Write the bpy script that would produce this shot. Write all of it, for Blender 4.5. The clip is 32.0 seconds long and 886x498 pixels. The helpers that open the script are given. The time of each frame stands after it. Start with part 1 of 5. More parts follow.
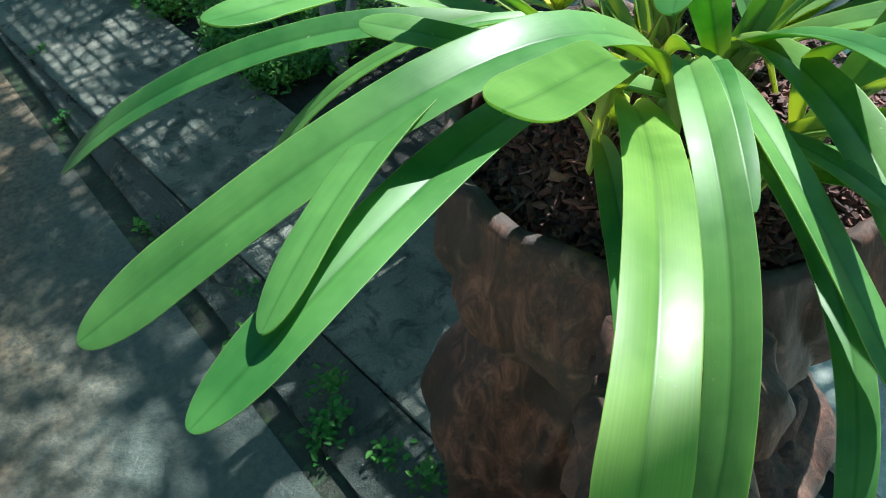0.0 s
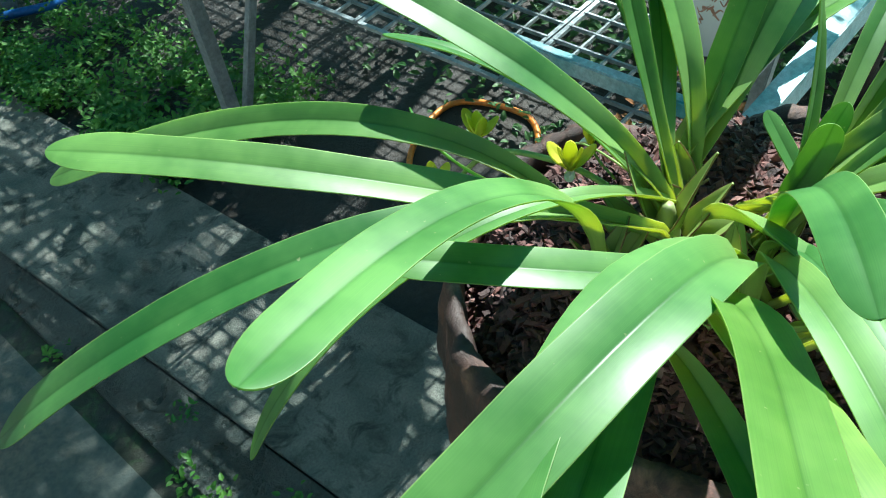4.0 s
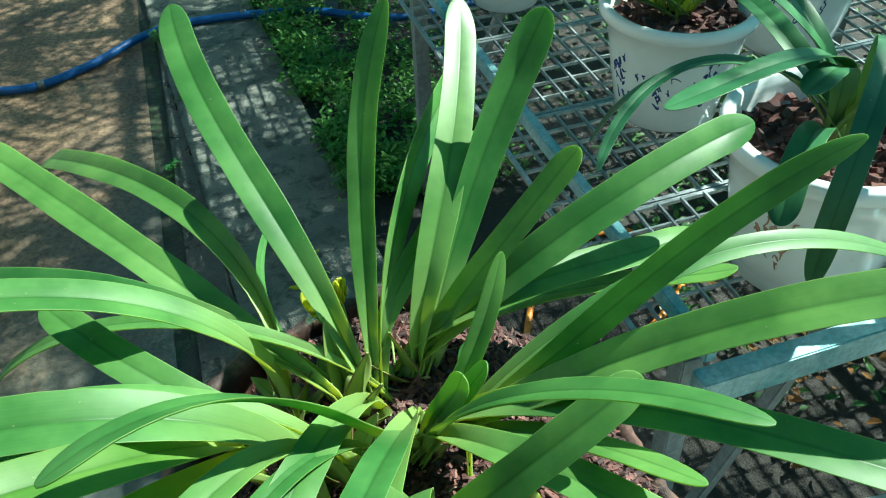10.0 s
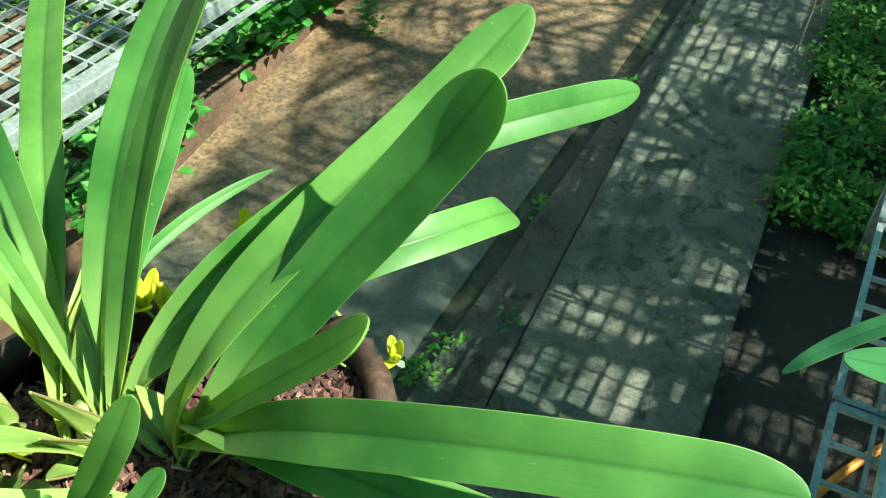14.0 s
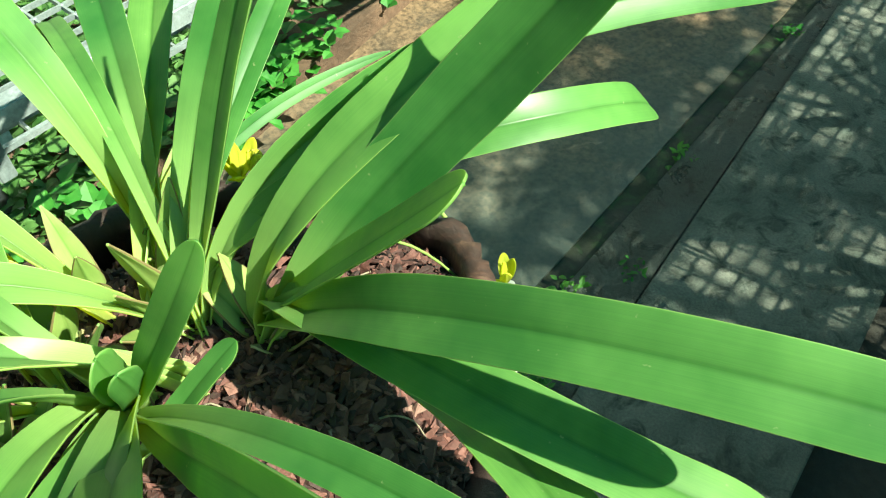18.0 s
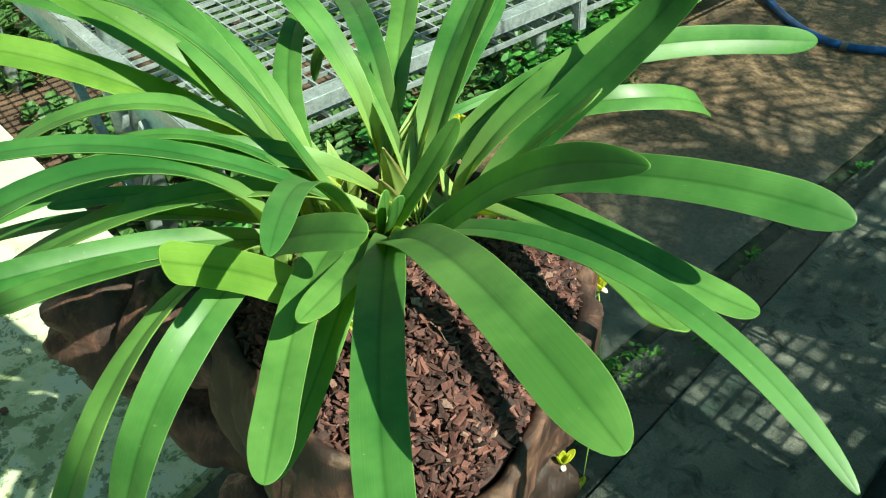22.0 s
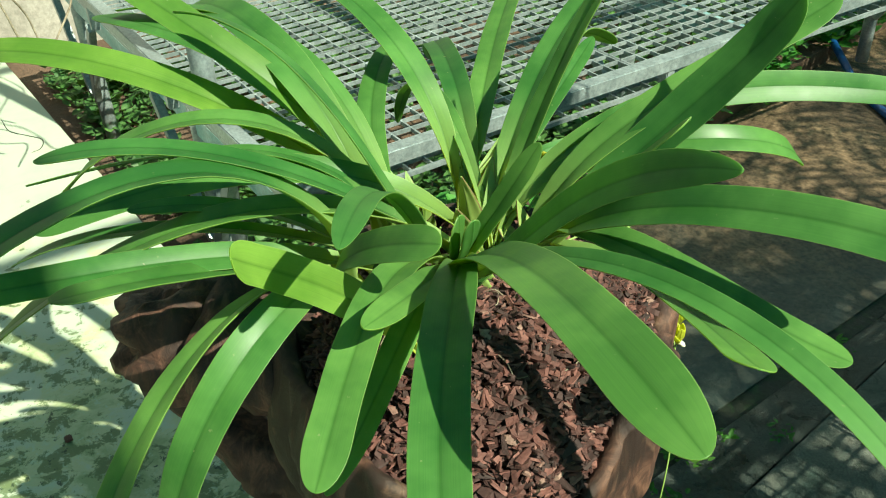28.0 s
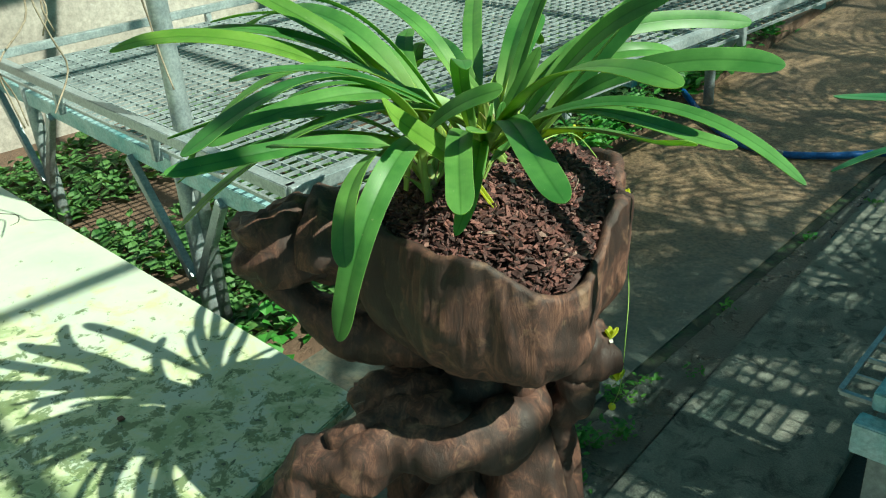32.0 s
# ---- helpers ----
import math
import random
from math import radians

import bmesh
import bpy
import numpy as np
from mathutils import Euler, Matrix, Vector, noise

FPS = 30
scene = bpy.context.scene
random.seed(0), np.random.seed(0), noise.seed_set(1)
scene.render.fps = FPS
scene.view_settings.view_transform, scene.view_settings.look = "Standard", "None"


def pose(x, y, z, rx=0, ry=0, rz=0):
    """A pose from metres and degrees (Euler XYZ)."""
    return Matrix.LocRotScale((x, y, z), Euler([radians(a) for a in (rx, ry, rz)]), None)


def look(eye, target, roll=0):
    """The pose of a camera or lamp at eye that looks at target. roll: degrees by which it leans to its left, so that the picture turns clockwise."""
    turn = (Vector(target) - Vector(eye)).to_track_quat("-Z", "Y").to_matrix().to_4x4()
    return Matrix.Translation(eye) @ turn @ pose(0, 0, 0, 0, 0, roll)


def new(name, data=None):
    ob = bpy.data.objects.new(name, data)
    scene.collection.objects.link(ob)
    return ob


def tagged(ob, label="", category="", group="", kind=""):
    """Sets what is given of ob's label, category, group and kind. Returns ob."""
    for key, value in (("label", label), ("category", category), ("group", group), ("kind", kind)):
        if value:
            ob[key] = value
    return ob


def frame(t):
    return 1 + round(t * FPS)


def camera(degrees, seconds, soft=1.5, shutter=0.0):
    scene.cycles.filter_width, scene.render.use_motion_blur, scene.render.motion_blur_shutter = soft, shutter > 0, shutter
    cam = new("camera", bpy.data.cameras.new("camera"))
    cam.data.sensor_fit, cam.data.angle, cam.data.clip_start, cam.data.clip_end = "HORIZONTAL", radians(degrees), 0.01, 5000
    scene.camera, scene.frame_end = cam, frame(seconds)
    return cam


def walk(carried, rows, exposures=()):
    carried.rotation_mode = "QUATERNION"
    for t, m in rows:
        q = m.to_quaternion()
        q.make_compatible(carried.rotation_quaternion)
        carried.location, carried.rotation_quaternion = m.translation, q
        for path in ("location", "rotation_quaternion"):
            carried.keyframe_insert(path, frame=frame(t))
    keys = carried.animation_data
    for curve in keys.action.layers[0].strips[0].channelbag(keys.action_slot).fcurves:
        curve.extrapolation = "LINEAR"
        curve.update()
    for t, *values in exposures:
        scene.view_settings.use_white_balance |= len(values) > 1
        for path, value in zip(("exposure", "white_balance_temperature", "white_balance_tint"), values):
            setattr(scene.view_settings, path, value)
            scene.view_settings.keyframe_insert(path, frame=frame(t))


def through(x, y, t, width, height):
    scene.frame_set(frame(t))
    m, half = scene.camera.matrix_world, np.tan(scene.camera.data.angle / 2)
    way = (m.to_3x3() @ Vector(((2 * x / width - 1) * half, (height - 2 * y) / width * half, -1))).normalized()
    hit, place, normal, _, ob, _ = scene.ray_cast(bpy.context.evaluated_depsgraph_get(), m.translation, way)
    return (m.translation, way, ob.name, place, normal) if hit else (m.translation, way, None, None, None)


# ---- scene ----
cam = camera(53.3, 32.0, 1.1)
PATH = [
    (0, (-0.327, -0.298, 1.281), (0.283, 0.930, -0.175), -8.6),
    (0.5, (-0.334, -0.247, 1.286), (0.416, 0.906, -0.166), -8.8),
    (1, (-0.298, -0.205, 1.297), (0.485, 0.966, -0.123), -8.4),
    (1.5, (-0.252, -0.170, 1.294), (0.536, 1.024, -0.104), -7.0),
    (2, (-0.211, -0.134, 1.293), (0.525, 1.028, -0.159), -7.3),
    (2.5, (-0.185, -0.112, 1.283), (0.465, 1.035, -0.221), -8.0),
    (4.5, (-0.329, -0.129, 1.318), (0.567, 0.949, -0.109), -7.9),
    (5, (-0.344, -0.196, 1.334), (0.622, 0.869, -0.056), -5.9),
    (5.5, (-0.329, -0.290, 1.343), (0.574, 0.872, -0.012), -5.0),
    (6, (-0.327, -0.351, 1.342), (0.477, 0.891, -0.003), -5.5),
    (6.5, (-0.345, -0.426, 1.355), (0.419, 0.858, 0.026), -5.3),
    (7, (-0.351, -0.493, 1.375), (0.406, 0.824, 0.074), -5.6),
    (7.5, (-0.332, -0.515, 1.400), (0.428, 0.812, 0.111), -4.4),
    (8, (-0.261, -0.515, 1.424), (0.437, 0.862, 0.153), -3.2),
    (8.5, (-0.179, -0.512, 1.425), (0.391, 0.935, 0.167), -2.5),
    (9, (-0.113, -0.467, 1.415), (0.327, 1.007, 0.136), -3.6),
    (9.5, (-0.026, -0.387, 1.408), (0.347, 1.087, 0.109), -3.2),
    (10, (0.040, -0.318, 1.389), (0.321, 1.158, 0.069), -2.4),
    (10.5, (0.130, -0.292, 1.383), (0.232, 1.213, 0.069), -4.9),
    (11, (0.220, -0.284, 1.394), (0.140, 1.210, 0.066), -2.8),
    (11.5, (0.284, -0.254, 1.374), (0.089, 1.219, 0.036), -4.6),
    (12, (0.303, -0.198, 1.350), (0.014, 1.241, -0.009), -3.1),
    (12.5, (0.329, -0.138, 1.346), (-0.089, 1.268, -0.013), -1.4),
    (13, (0.344, -0.094, 1.343), (-0.230, 1.267, -0.005), -0.6),
    (13.5, (0.368, -0.042, 1.320), (-0.345, 1.232, -0.047), -0.0),
    (14, (0.370, -0.003, 1.297), (-0.441, 1.128, -0.139), -1.8),
    (14.5, (0.352, 0.021, 1.265), (-0.525, 1.029, -0.223), -3.8),
    (16.5, (0.347, 0.031, 1.228), (-0.579, 0.944, -0.291), -5.7),
    (17, (0.354, 0.025, 1.227), (-0.583, 0.932, -0.289), -5.2),
    (17.5, (0.361, 0.021, 1.225), (-0.605, 0.931, -0.271), -6.5),
    (18, (0.367, 0.010, 1.235), (-0.620, 0.900, -0.260), -5.5),
    (18.5, (0.377, 0.003, 1.236), (-0.618, 0.894, -0.253), -4.8),
    (19, (0.392, -0.008, 1.244), (-0.624, 0.886, -0.229), -4.5),
    (19.5, (0.412, -0.031, 1.255), (-0.662, 0.848, -0.186), -5.4),
    (20, (0.440, -0.056, 1.260), (-0.685, 0.818, -0.144), -6.0),
    (20.5, (0.464, -0.123, 1.277), (-0.692, 0.778, -0.084), -5.9),
    (21, (0.497, -0.191, 1.296), (-0.692, 0.736, -0.018), -5.1),
    (21.5, (0.532, -0.232, 1.309), (-0.676, 0.702, 0.017), -4.1),
    (22, (0.565, -0.227, 1.325), (-0.691, 0.679, 0.060), -3.4),
    (22.5, (0.590, -0.219, 1.343), (-0.723, 0.638, 0.102), -2.8),
    (23, (0.596, -0.228, 1.357), (-0.771, 0.565, 0.131), -3.0),
    (23.5, (0.597, -0.233, 1.363), (-0.807, 0.538, 0.165), -3.2),
    (24, (0.597, -0.234, 1.368), (-0.807, 0.546, 0.175), -3.2),
    (24.5, (0.599, -0.237, 1.372), (-0.782, 0.555, 0.162), -2.6),
    (25, (0.602, -0.241, 1.375), (-0.768, 0.581, 0.171), -2.1),
    (25.5, (0.601, -0.238, 1.374), (-0.792, 0.633, 0.233), -2.1),
    (27.5, (0.576, -0.237, 1.300), (-0.850, 0.623, 0.192), -2.2),
    (28, (0.572, -0.235, 1.285), (-0.862, 0.605, 0.173), -2.9),
    (28.5, (0.591, -0.241, 1.280), (-0.847, 0.575, 0.154), -2.6),
    (29, (0.634, -0.246, 1.284), (-0.824, 0.561, 0.177), -2.3),
    (29.5, (0.645, -0.296, 1.286), (-0.784, 0.608, 0.219), -3.4),
    (30, (0.641, -0.379, 1.278), (-0.741, 0.654, 0.266), -4.8),
    (30.5, (0.669, -0.451, 1.276), (-0.679, 0.664, 0.308), -5.4),
    (31, (0.731, -0.510, 1.273), (-0.619, 0.633, 0.341), -4.8),
    (31.5, (0.797, -0.561, 1.274), (-0.580, 0.569, 0.364), -4.8),
    (32, (0.816, -0.618, 1.267), (-0.557, 0.516, 0.357), -4.5),
]
walk(cam, [(t, look(eye, target, roll)) for t, eye, target, roll in PATH], exposures=[(0.0, 1.45, 5750, 4), (5.0, 1.65, 5750, 1), (8.0, 1.58, 5800, -4), (11.0, 1.42, 5950, -10), (13.0, 1.7, 6650, -13), (19.0, 1.75, 6850, -13), (22.0, 1.22, 6700, -11), (25.0, 1.0, 6900, -11), (28.0, 1.02, 6950, -11), (32.0, 0.98, 6400, -12)])

# ---- light: one sun through the greenhouse, open sky above ----
SUN_AZ, SUN_EL = 17.0, 45.0
world = bpy.data.worlds.new("sky")
scene.world = world
world.use_nodes = True
wn = world.node_tree
sky = wn.nodes.new("ShaderNodeTexSky")
sky.sky_type, sky.sun_disc = "NISHITA", False
sky.sun_elevation, sky.sun_rotation = radians(SUN_EL), radians(90 - SUN_AZ)
# the greenhouse film tints the skylight towards sea green
film_tint = wn.nodes.new("ShaderNodeMix")
film_tint.data_type, film_tint.blend_type = "RGBA", "MULTIPLY"
film_tint.inputs[0].default_value, film_tint.inputs[7].default_value = 1.0, (0.44, 0.98, 0.86, 1)
wn.links.new(sky.outputs[0], film_tint.inputs[6])
wn.links.new(film_tint.outputs[2], wn.nodes["Background"].inputs[0])
wn.nodes["Background"].inputs[1].default_value = 0.06
sun = new("sun", bpy.data.lights.new("sun", "SUN"))
sun.data.energy, sun.data.angle, sun.data.color = 5.0, radians(0.5), (1.0, 0.95, 0.85)
sun_dir = Vector((math.cos(radians(SUN_AZ)) * math.cos(radians(SUN_EL)), math.sin(radians(SUN_AZ)) * math.cos(radians(SUN_EL)), math.sin(radians(SUN_EL))))
sun.matrix_world = look(sun_dir * 8, (0, 0, 0))

# ---- materials ----


def shader(name):
    m = bpy.data.materials.new(name)
    m.use_nodes = True
    nt = m.node_tree
    return m, nt, nt.nodes["Principled BSDF"]


def coords(nt, scale=(1, 1, 1)):
    tc, mp = nt.nodes.new("ShaderNodeTexCoord"), nt.nodes.new("ShaderNodeMapping")
    mp.inputs["Scale"].default_value = scale
    nt.links.new(tc.outputs["Object"], mp.inputs["Vector"])
    return mp.outputs[0]


def noise_of(nt, vec, scale, detail=6, rough=0.55, distort=0.0):
    n = nt.nodes.new("ShaderNodeTexNoise")
    n.inputs["Scale"].default_value, n.inputs["Detail"].default_value = scale, detail
    n.inputs["Roughness"].default_value, n.inputs["Distortion"].default_value = rough, distort
    nt.links.new(vec, n.inputs["Vector"])
    return n.outputs["Fac"]


def ramp(nt, fac, stops):
    r = nt.nodes.new("ShaderNodeValToRGB")
    els = r.color_ramp.elements
    while len(els) < len(stops):
        els.new(0.5)
    for el, (pos, col) in zip(els, stops):
        el.position, el.color = pos, (*col, 1)
    nt.links.new(fac, r.inputs[0])
    return r.outputs[0]


def mix(nt, a, b, fac, mode="MIX"):
    x = nt.nodes.new("ShaderNodeMix")
    x.data_type, x.blend_type = "RGBA", mode
    for sock, val in ((x.inputs[0], fac), (x.inputs[6], a), (x.inputs[7], b)):
        if hasattr(val, "is_linked"):
            nt.links.new(val, sock)
        elif isinstance(val, tuple):
            sock.default_value = (*val, 1)
        else:
            sock.default_value = val
    return x.outputs[2]


def bump(nt, bs, height, strength, dist):
    b = nt.nodes.new("ShaderNodeBump")
    b.inputs["Strength"].default_value, b.inputs["Distance"].default_value = strength, dist
    nt.links.new(height, b.inputs["Height"])
    nt.links.new(b.outputs[0], bs.inputs["Normal"])


def surface(name, dark, light, big=2.0, fine=60.0, rough=(0.5, 0.8), relief=0.004, stain=None, stain_at=(0.55, 0.7), metal=0.0, stretch=(1, 1, 1), strength=0.6):
    """Two scales of variation, an optional stain, a roughness that follows the large scale, and fine relief."""
    m, nt, bs = shader(name)
    v = coords(nt, stretch)
    a, b = noise_of(nt, v, big, 5, 0.6, 0.4), noise_of(nt, v, fine, 8, 0.7)
    col = ramp(nt, a, [(0.3, dark), (0.7, light)])
    col = mix(nt, col, ramp(nt, b, [(0.35, (0.45, 0.45, 0.45)), (0.65, (1.25, 1.25, 1.25))]), 0.55, "MULTIPLY")
    if stain:
        s = noise_of(nt, v, big * 2.7, 7, 0.65, 0.8)
        col = mix(nt, col, stain, ramp(nt, s, [(stain_at[0], (0, 0, 0)), (stain_at[1], (1, 1, 1))]))
    nt.links.new(col, bs.inputs["Base Color"])
    rr = ramp(nt, a, [(0.35, (rough[0],) * 3), (0.65, (rough[1],) * 3)])
    nt.links.new(rr, bs.inputs["Roughness"])
    bs.inputs["Metallic"].default_value = metal
    bump(nt, bs, b, strength, relief)
    return m


def calc(nt, op, a, b):
    n = nt.nodes.new("ShaderNodeMath")
    n.operation = op
    for sock, val in zip(n.inputs, (a, b)):
        if hasattr(val, "is_linked"):
            nt.links.new(val, sock)
        else:
            sock.default_value = val
    return n.outputs[0]


def leaf_material(name, dark, light, gloss=0.32, through=0.35, base=None, tint=(1.6, 1.3, 0.55), shift=0.02, edge=None):
    """Waxy leaf: two-scale green, pale flecks, a darker midrib with crease shade in its colour and paler base where the
    mesh names them, light through the blade.
    """
    m, nt, bs = shader(name)
    v = coords(nt)
    info = nt.nodes.new("ShaderNodeObjectInfo")
    a = noise_of(nt, v, 14, 4, 0.6)
    col = ramp(nt, a, [(0.36, dark), (0.66, light)])
    hs = nt.nodes.new("ShaderNodeHueSaturation")
    rnd, hue = nt.nodes.new("ShaderNodeMapRange"), nt.nodes.new("ShaderNodeMapRange")
    rnd.inputs["To Min"].default_value, rnd.inputs["To Max"].default_value = 0.84, 1.16
    hue.inputs["To Min"].default_value, hue.inputs["To Max"].default_value = 0.5 + shift, 0.5 - shift
    for node in (rnd, hue):
        nt.links.new(info.outputs["Random"], node.inputs["Value"])
    nt.links.new(rnd.outputs[0], hs.inputs["Value"])
    nt.links.new(hue.outputs[0], hs.inputs["Hue"])
    nt.links.new(col, hs.inputs["Color"])
    col = hs.outputs[0]
    relief = noise_of(nt, v, 120, 3, 0.5)
    if base:
        along, rib = nt.nodes.new("ShaderNodeAttribute"), nt.nodes.new("ShaderNodeAttribute")
        along.attribute_name, rib.attribute_name = "along", "rib"
        col = mix(nt, col, base, ramp(nt, along.outputs["Fac"], [(0.03, (0.9, 0.9, 0.9)), (0.34, (0, 0, 0))]))
        # dark midrib line, and a wider falloff that paints the crease's soft shade
        col = mix(nt, col, (0.55, 0.66, 0.5), ramp(nt, rib.outputs["Fac"], [(0.0, (0.8, 0.8, 0.8)), (0.035, (0.5, 0.5, 0.5)), (0.14, (0, 0, 0))]), "MULTIPLY")
        col = mix(nt, col, (0.5, 0.6, 0.25), ramp(nt, rib.outputs["Fac"], [(0.965, (0, 0, 0)), (0.995, (0.3, 0.3, 0.3))]))
        if edge:
            col = mix(nt, col, edge, ramp(nt, calc(nt, "ADD", rib.outputs["Fac"], calc(nt, "MULTIPLY", noise_of(nt, v, 90, 3, 0.6), 0.12)), [(0.97, (0, 0, 0)), (1.02, (0.8, 0.8, 0.8))]))
        streak_at, spread = nt.nodes.new("ShaderNodeCombineXYZ"), nt.nodes.new("ShaderNodeVectorMath")
        nt.links.new(rib.outputs["Fac"], streak_at.inputs[0])
        nt.links.new(along.outputs["Fac"], streak_at.inputs[1])
        nt.links.new(info.outputs["Random"], streak_at.inputs[2])
        spread.operation = "MULTIPLY"
        spread.inputs[1].default_value = (46.0, 3.0, 40.0)
        nt.links.new(streak_at.outputs[0], spread.inputs[0])
        streak = noise_of(nt, spread.outputs[0], 1.0, 7, 0.7)
        col = mix(nt, col, ramp(nt, streak, [(0.36, (0.74, 0.8, 0.78)), (0.64, (1.2, 1.15, 1.08))]), 0.4, "MULTIPLY")
    fleck = noise_of(nt, v, 260, 2, 0.5)
    col = mix(nt, col, (0.34, 0.38, 0.2), ramp(nt, fleck, [(0.74, (0, 0, 0)), (0.78, (0.5, 0.5, 0.5))]))
    blot = noise_of(nt, v, 55, 3, 0.5)
    col = mix(nt, col, (0.10, 0.09, 0.03), ramp(nt, blot, [(0.77, (0, 0, 0)), (0.8, (0.7, 0.7, 0.7))]))
    nt.links.new(col, bs.inputs["Base Color"])
    nt.links.new(ramp(nt, a, [(0.3, (gloss * 0.85,) * 3), (0.7, (gloss * 1.35,) * 3)]), bs.inputs["Roughness"])
    bs.inputs["Specular IOR Level"].default_value = 0.48
    bump(nt, bs, relief, 0.09, 0.0008)
    tr, mx = nt.nodes.new("ShaderNodeBsdfTranslucent"), nt.nodes.new("ShaderNodeMixShader")
    nt.links.new(mix(nt, col, tint, 1.0, "MULTIPLY"), tr.inputs["Color"])
    mx.inputs[0].default_value = through
    nt.links.new(bs.outputs[0], mx.inputs[1])
    nt.links.new(tr.outputs[0], mx.inputs[2])
    nt.links.new(mx.outputs[0], nt.nodes["Material Output"].inputs[0])
    return m


M_LEAF = leaf_material("orchid_leaf", (0.066, 0.198, 0.044), (0.146, 0.33, 0.086), 0.39, 0.48, (0.34, 0.48, 0.17), (2.3, 1.7, 0.68), 0.016)
M_YOUNG = leaf_material("young_orchid_leaf", (0.135, 0.28, 0.045), (0.225, 0.39, 0.075), 0.42, 0.52, (0.5, 0.58, 0.19), (1.9, 1.6, 0.7), 0.012)
M_STEM = leaf_material("orchid_stem", (0.17, 0.33, 0.07), (0.30, 0.45, 0.13), 0.42, 0.25)
M_SHEATH = leaf_material("orchid_sheath", (0.2, 0.34, 0.085), (0.34, 0.46, 0.15), 0.42, 0.3, (0.52, 0.55, 0.27), edge=(0.2, 0.11, 0.07))
M_HUSK = surface("dry_husk", (0.25, 0.2, 0.1), (0.5, 0.42, 0.25), 30, 200, (0.6, 0.8), 0.001)
M_DARKLEAF = leaf_material("dark_leaf", (0.03, 0.12, 0.04), (0.06, 0.2, 0.07), 0.35, 0.2, (0.2, 0.32, 0.08))
M_WEED = leaf_material("weed_leaf", (0.03, 0.15, 0.02), (0.09, 0.28, 0.04), 0.5, 0.3)
M_BEDLEAF = leaf_material("bed_leaf", (0.035, 0.11, 0.025), (0.09, 0.2, 0.05), 0.5, 0.25)
M_DRYWEED = leaf_material("dry_weed_leaf", (0.2, 0.07, 0.02), (0.3, 0.15, 0.05), 0.7, 0.3)
M_PETAL = leaf_material("yellow_petal", (0.55, 0.56, 0.06), (0.72, 0.7, 0.09), 0.5, 0.55, None, (1.1, 1.2, 0.7), 0.004)
M_LIP = leaf_material("white_lip", (0.75, 0.74, 0.66), (0.85, 0.84, 0.75), 0.5, 0.4, None, (1, 1, 0.9), 0.002)
M_BARK = surface("fir_bark", (0.055, 0.022, 0.016), (0.17, 0.07, 0.05), 18, 140, (0.65, 0.9), 0.003)
M_ROOT, rnt, rbs = shader("carved_root_wood")
rv = coords(rnt, (1, 1, 0.28))
grain = noise_of(rnt, rv, 52, 9, 0.74, 0.9)
patch = noise_of(rnt, coords(rnt), 9, 6, 0.6, 0.8)
rcol = ramp(rnt, grain, [(0.32, (0.009, 0.006, 0.005)), (0.5, (0.068, 0.029, 0.02)), (0.7, (0.22, 0.105, 0.068))])
rcol = mix(rnt, rcol, (0.02, 0.011, 0.009), ramp(rnt, patch, [(0.44, (0.88, 0.88, 0.88)), (0.56, (0, 0, 0))]))
rcol = mix(rnt, rcol, (0.27, 0.16, 0.10), ramp(rnt, noise_of(rnt, coords(rnt), 26, 5, 0.65, 0.5), [(0.58, (0, 0, 0)), (0.72, (0.5, 0.5, 0.5))]))
rnt.links.new(rcol, rbs.inputs["Base Color"])
rnt.links.new(ramp(rnt, patch, [(0.35, (0.55,) * 3), (0.65, (0.78,) * 3)]), rbs.inputs["Roughness"])
bump(rnt, rbs, mix(rnt, grain, patch, 0.3), 0.6, 0.006)
M_PATH = surface("damp_path_concrete", (0.064, 0.105, 0.09), (0.32, 0.315, 0.265), 6.5, 210, (0.5, 0.8), 0.009, (0.034, 0.05, 0.04), (0.5, 0.66), strength=1.0)
M_CURB = surface("pebbly_wet_concrete", (0.026, 0.042, 0.04), (0.125, 0.145, 0.13), 9, 150, (0.2, 0.5), 0.012, (0.02, 0.028, 0.02), (0.55, 0.66), strength=1.0)
# floor: brown silt, with a dark wet zone that keeps to the low side along the kerb; its teal is painted sky sheen
M_MUD, mnt, mbs = shader("silty_wet_floor")
mv = coords(mnt)
m_big, m_fine = noise_of(mnt, mv, 3.0, 7, 0.65, 0.5), noise_of(mnt, mv, 80, 8, 0.7)
silt = ramp(mnt, m_big, [(0.3, (0.075, 0.055, 0.038)), (0.5, (0.19, 0.125, 0.075)), (0.7, (0.32, 0.215, 0.125))])
silt = mix(mnt, silt, ramp(mnt, m_fine, [(0.38, (0.3, 0.3, 0.3)), (0.6, (1.35, 1.35, 1.35))]), 0.85, "MULTIPLY")
sep = mnt.nodes.new("ShaderNodeSeparateXYZ")
mnt.links.new(mv, sep.inputs[0])
off = calc(mnt, "ADD", calc(mnt, "MULTIPLY", sep.outputs[0], 0.6), calc(mnt, "ADD", calc(mnt, "MULTIPLY", sep.outputs[1], -0.3), 0.14))
low = calc(mnt, "ADD", off, calc(mnt, "MULTIPLY", calc(mnt, "SUBTRACT", noise_of(mnt, mv, 5, 6, 0.6, 0.6), 0.5), 0.8))
wet = ramp(mnt, calc(mnt, "ADD", low, 1.0), [(0.16, (0, 0, 0)), (0.62, (0.85, 0.85, 0.85))])
mcol = mix(mnt, silt, mix(mnt, (0.018, 0.045, 0.044), (0.085, 0.115, 0.103), m_fine), wet)
mnt.links.new(mcol, mbs.inputs["Base Color"])
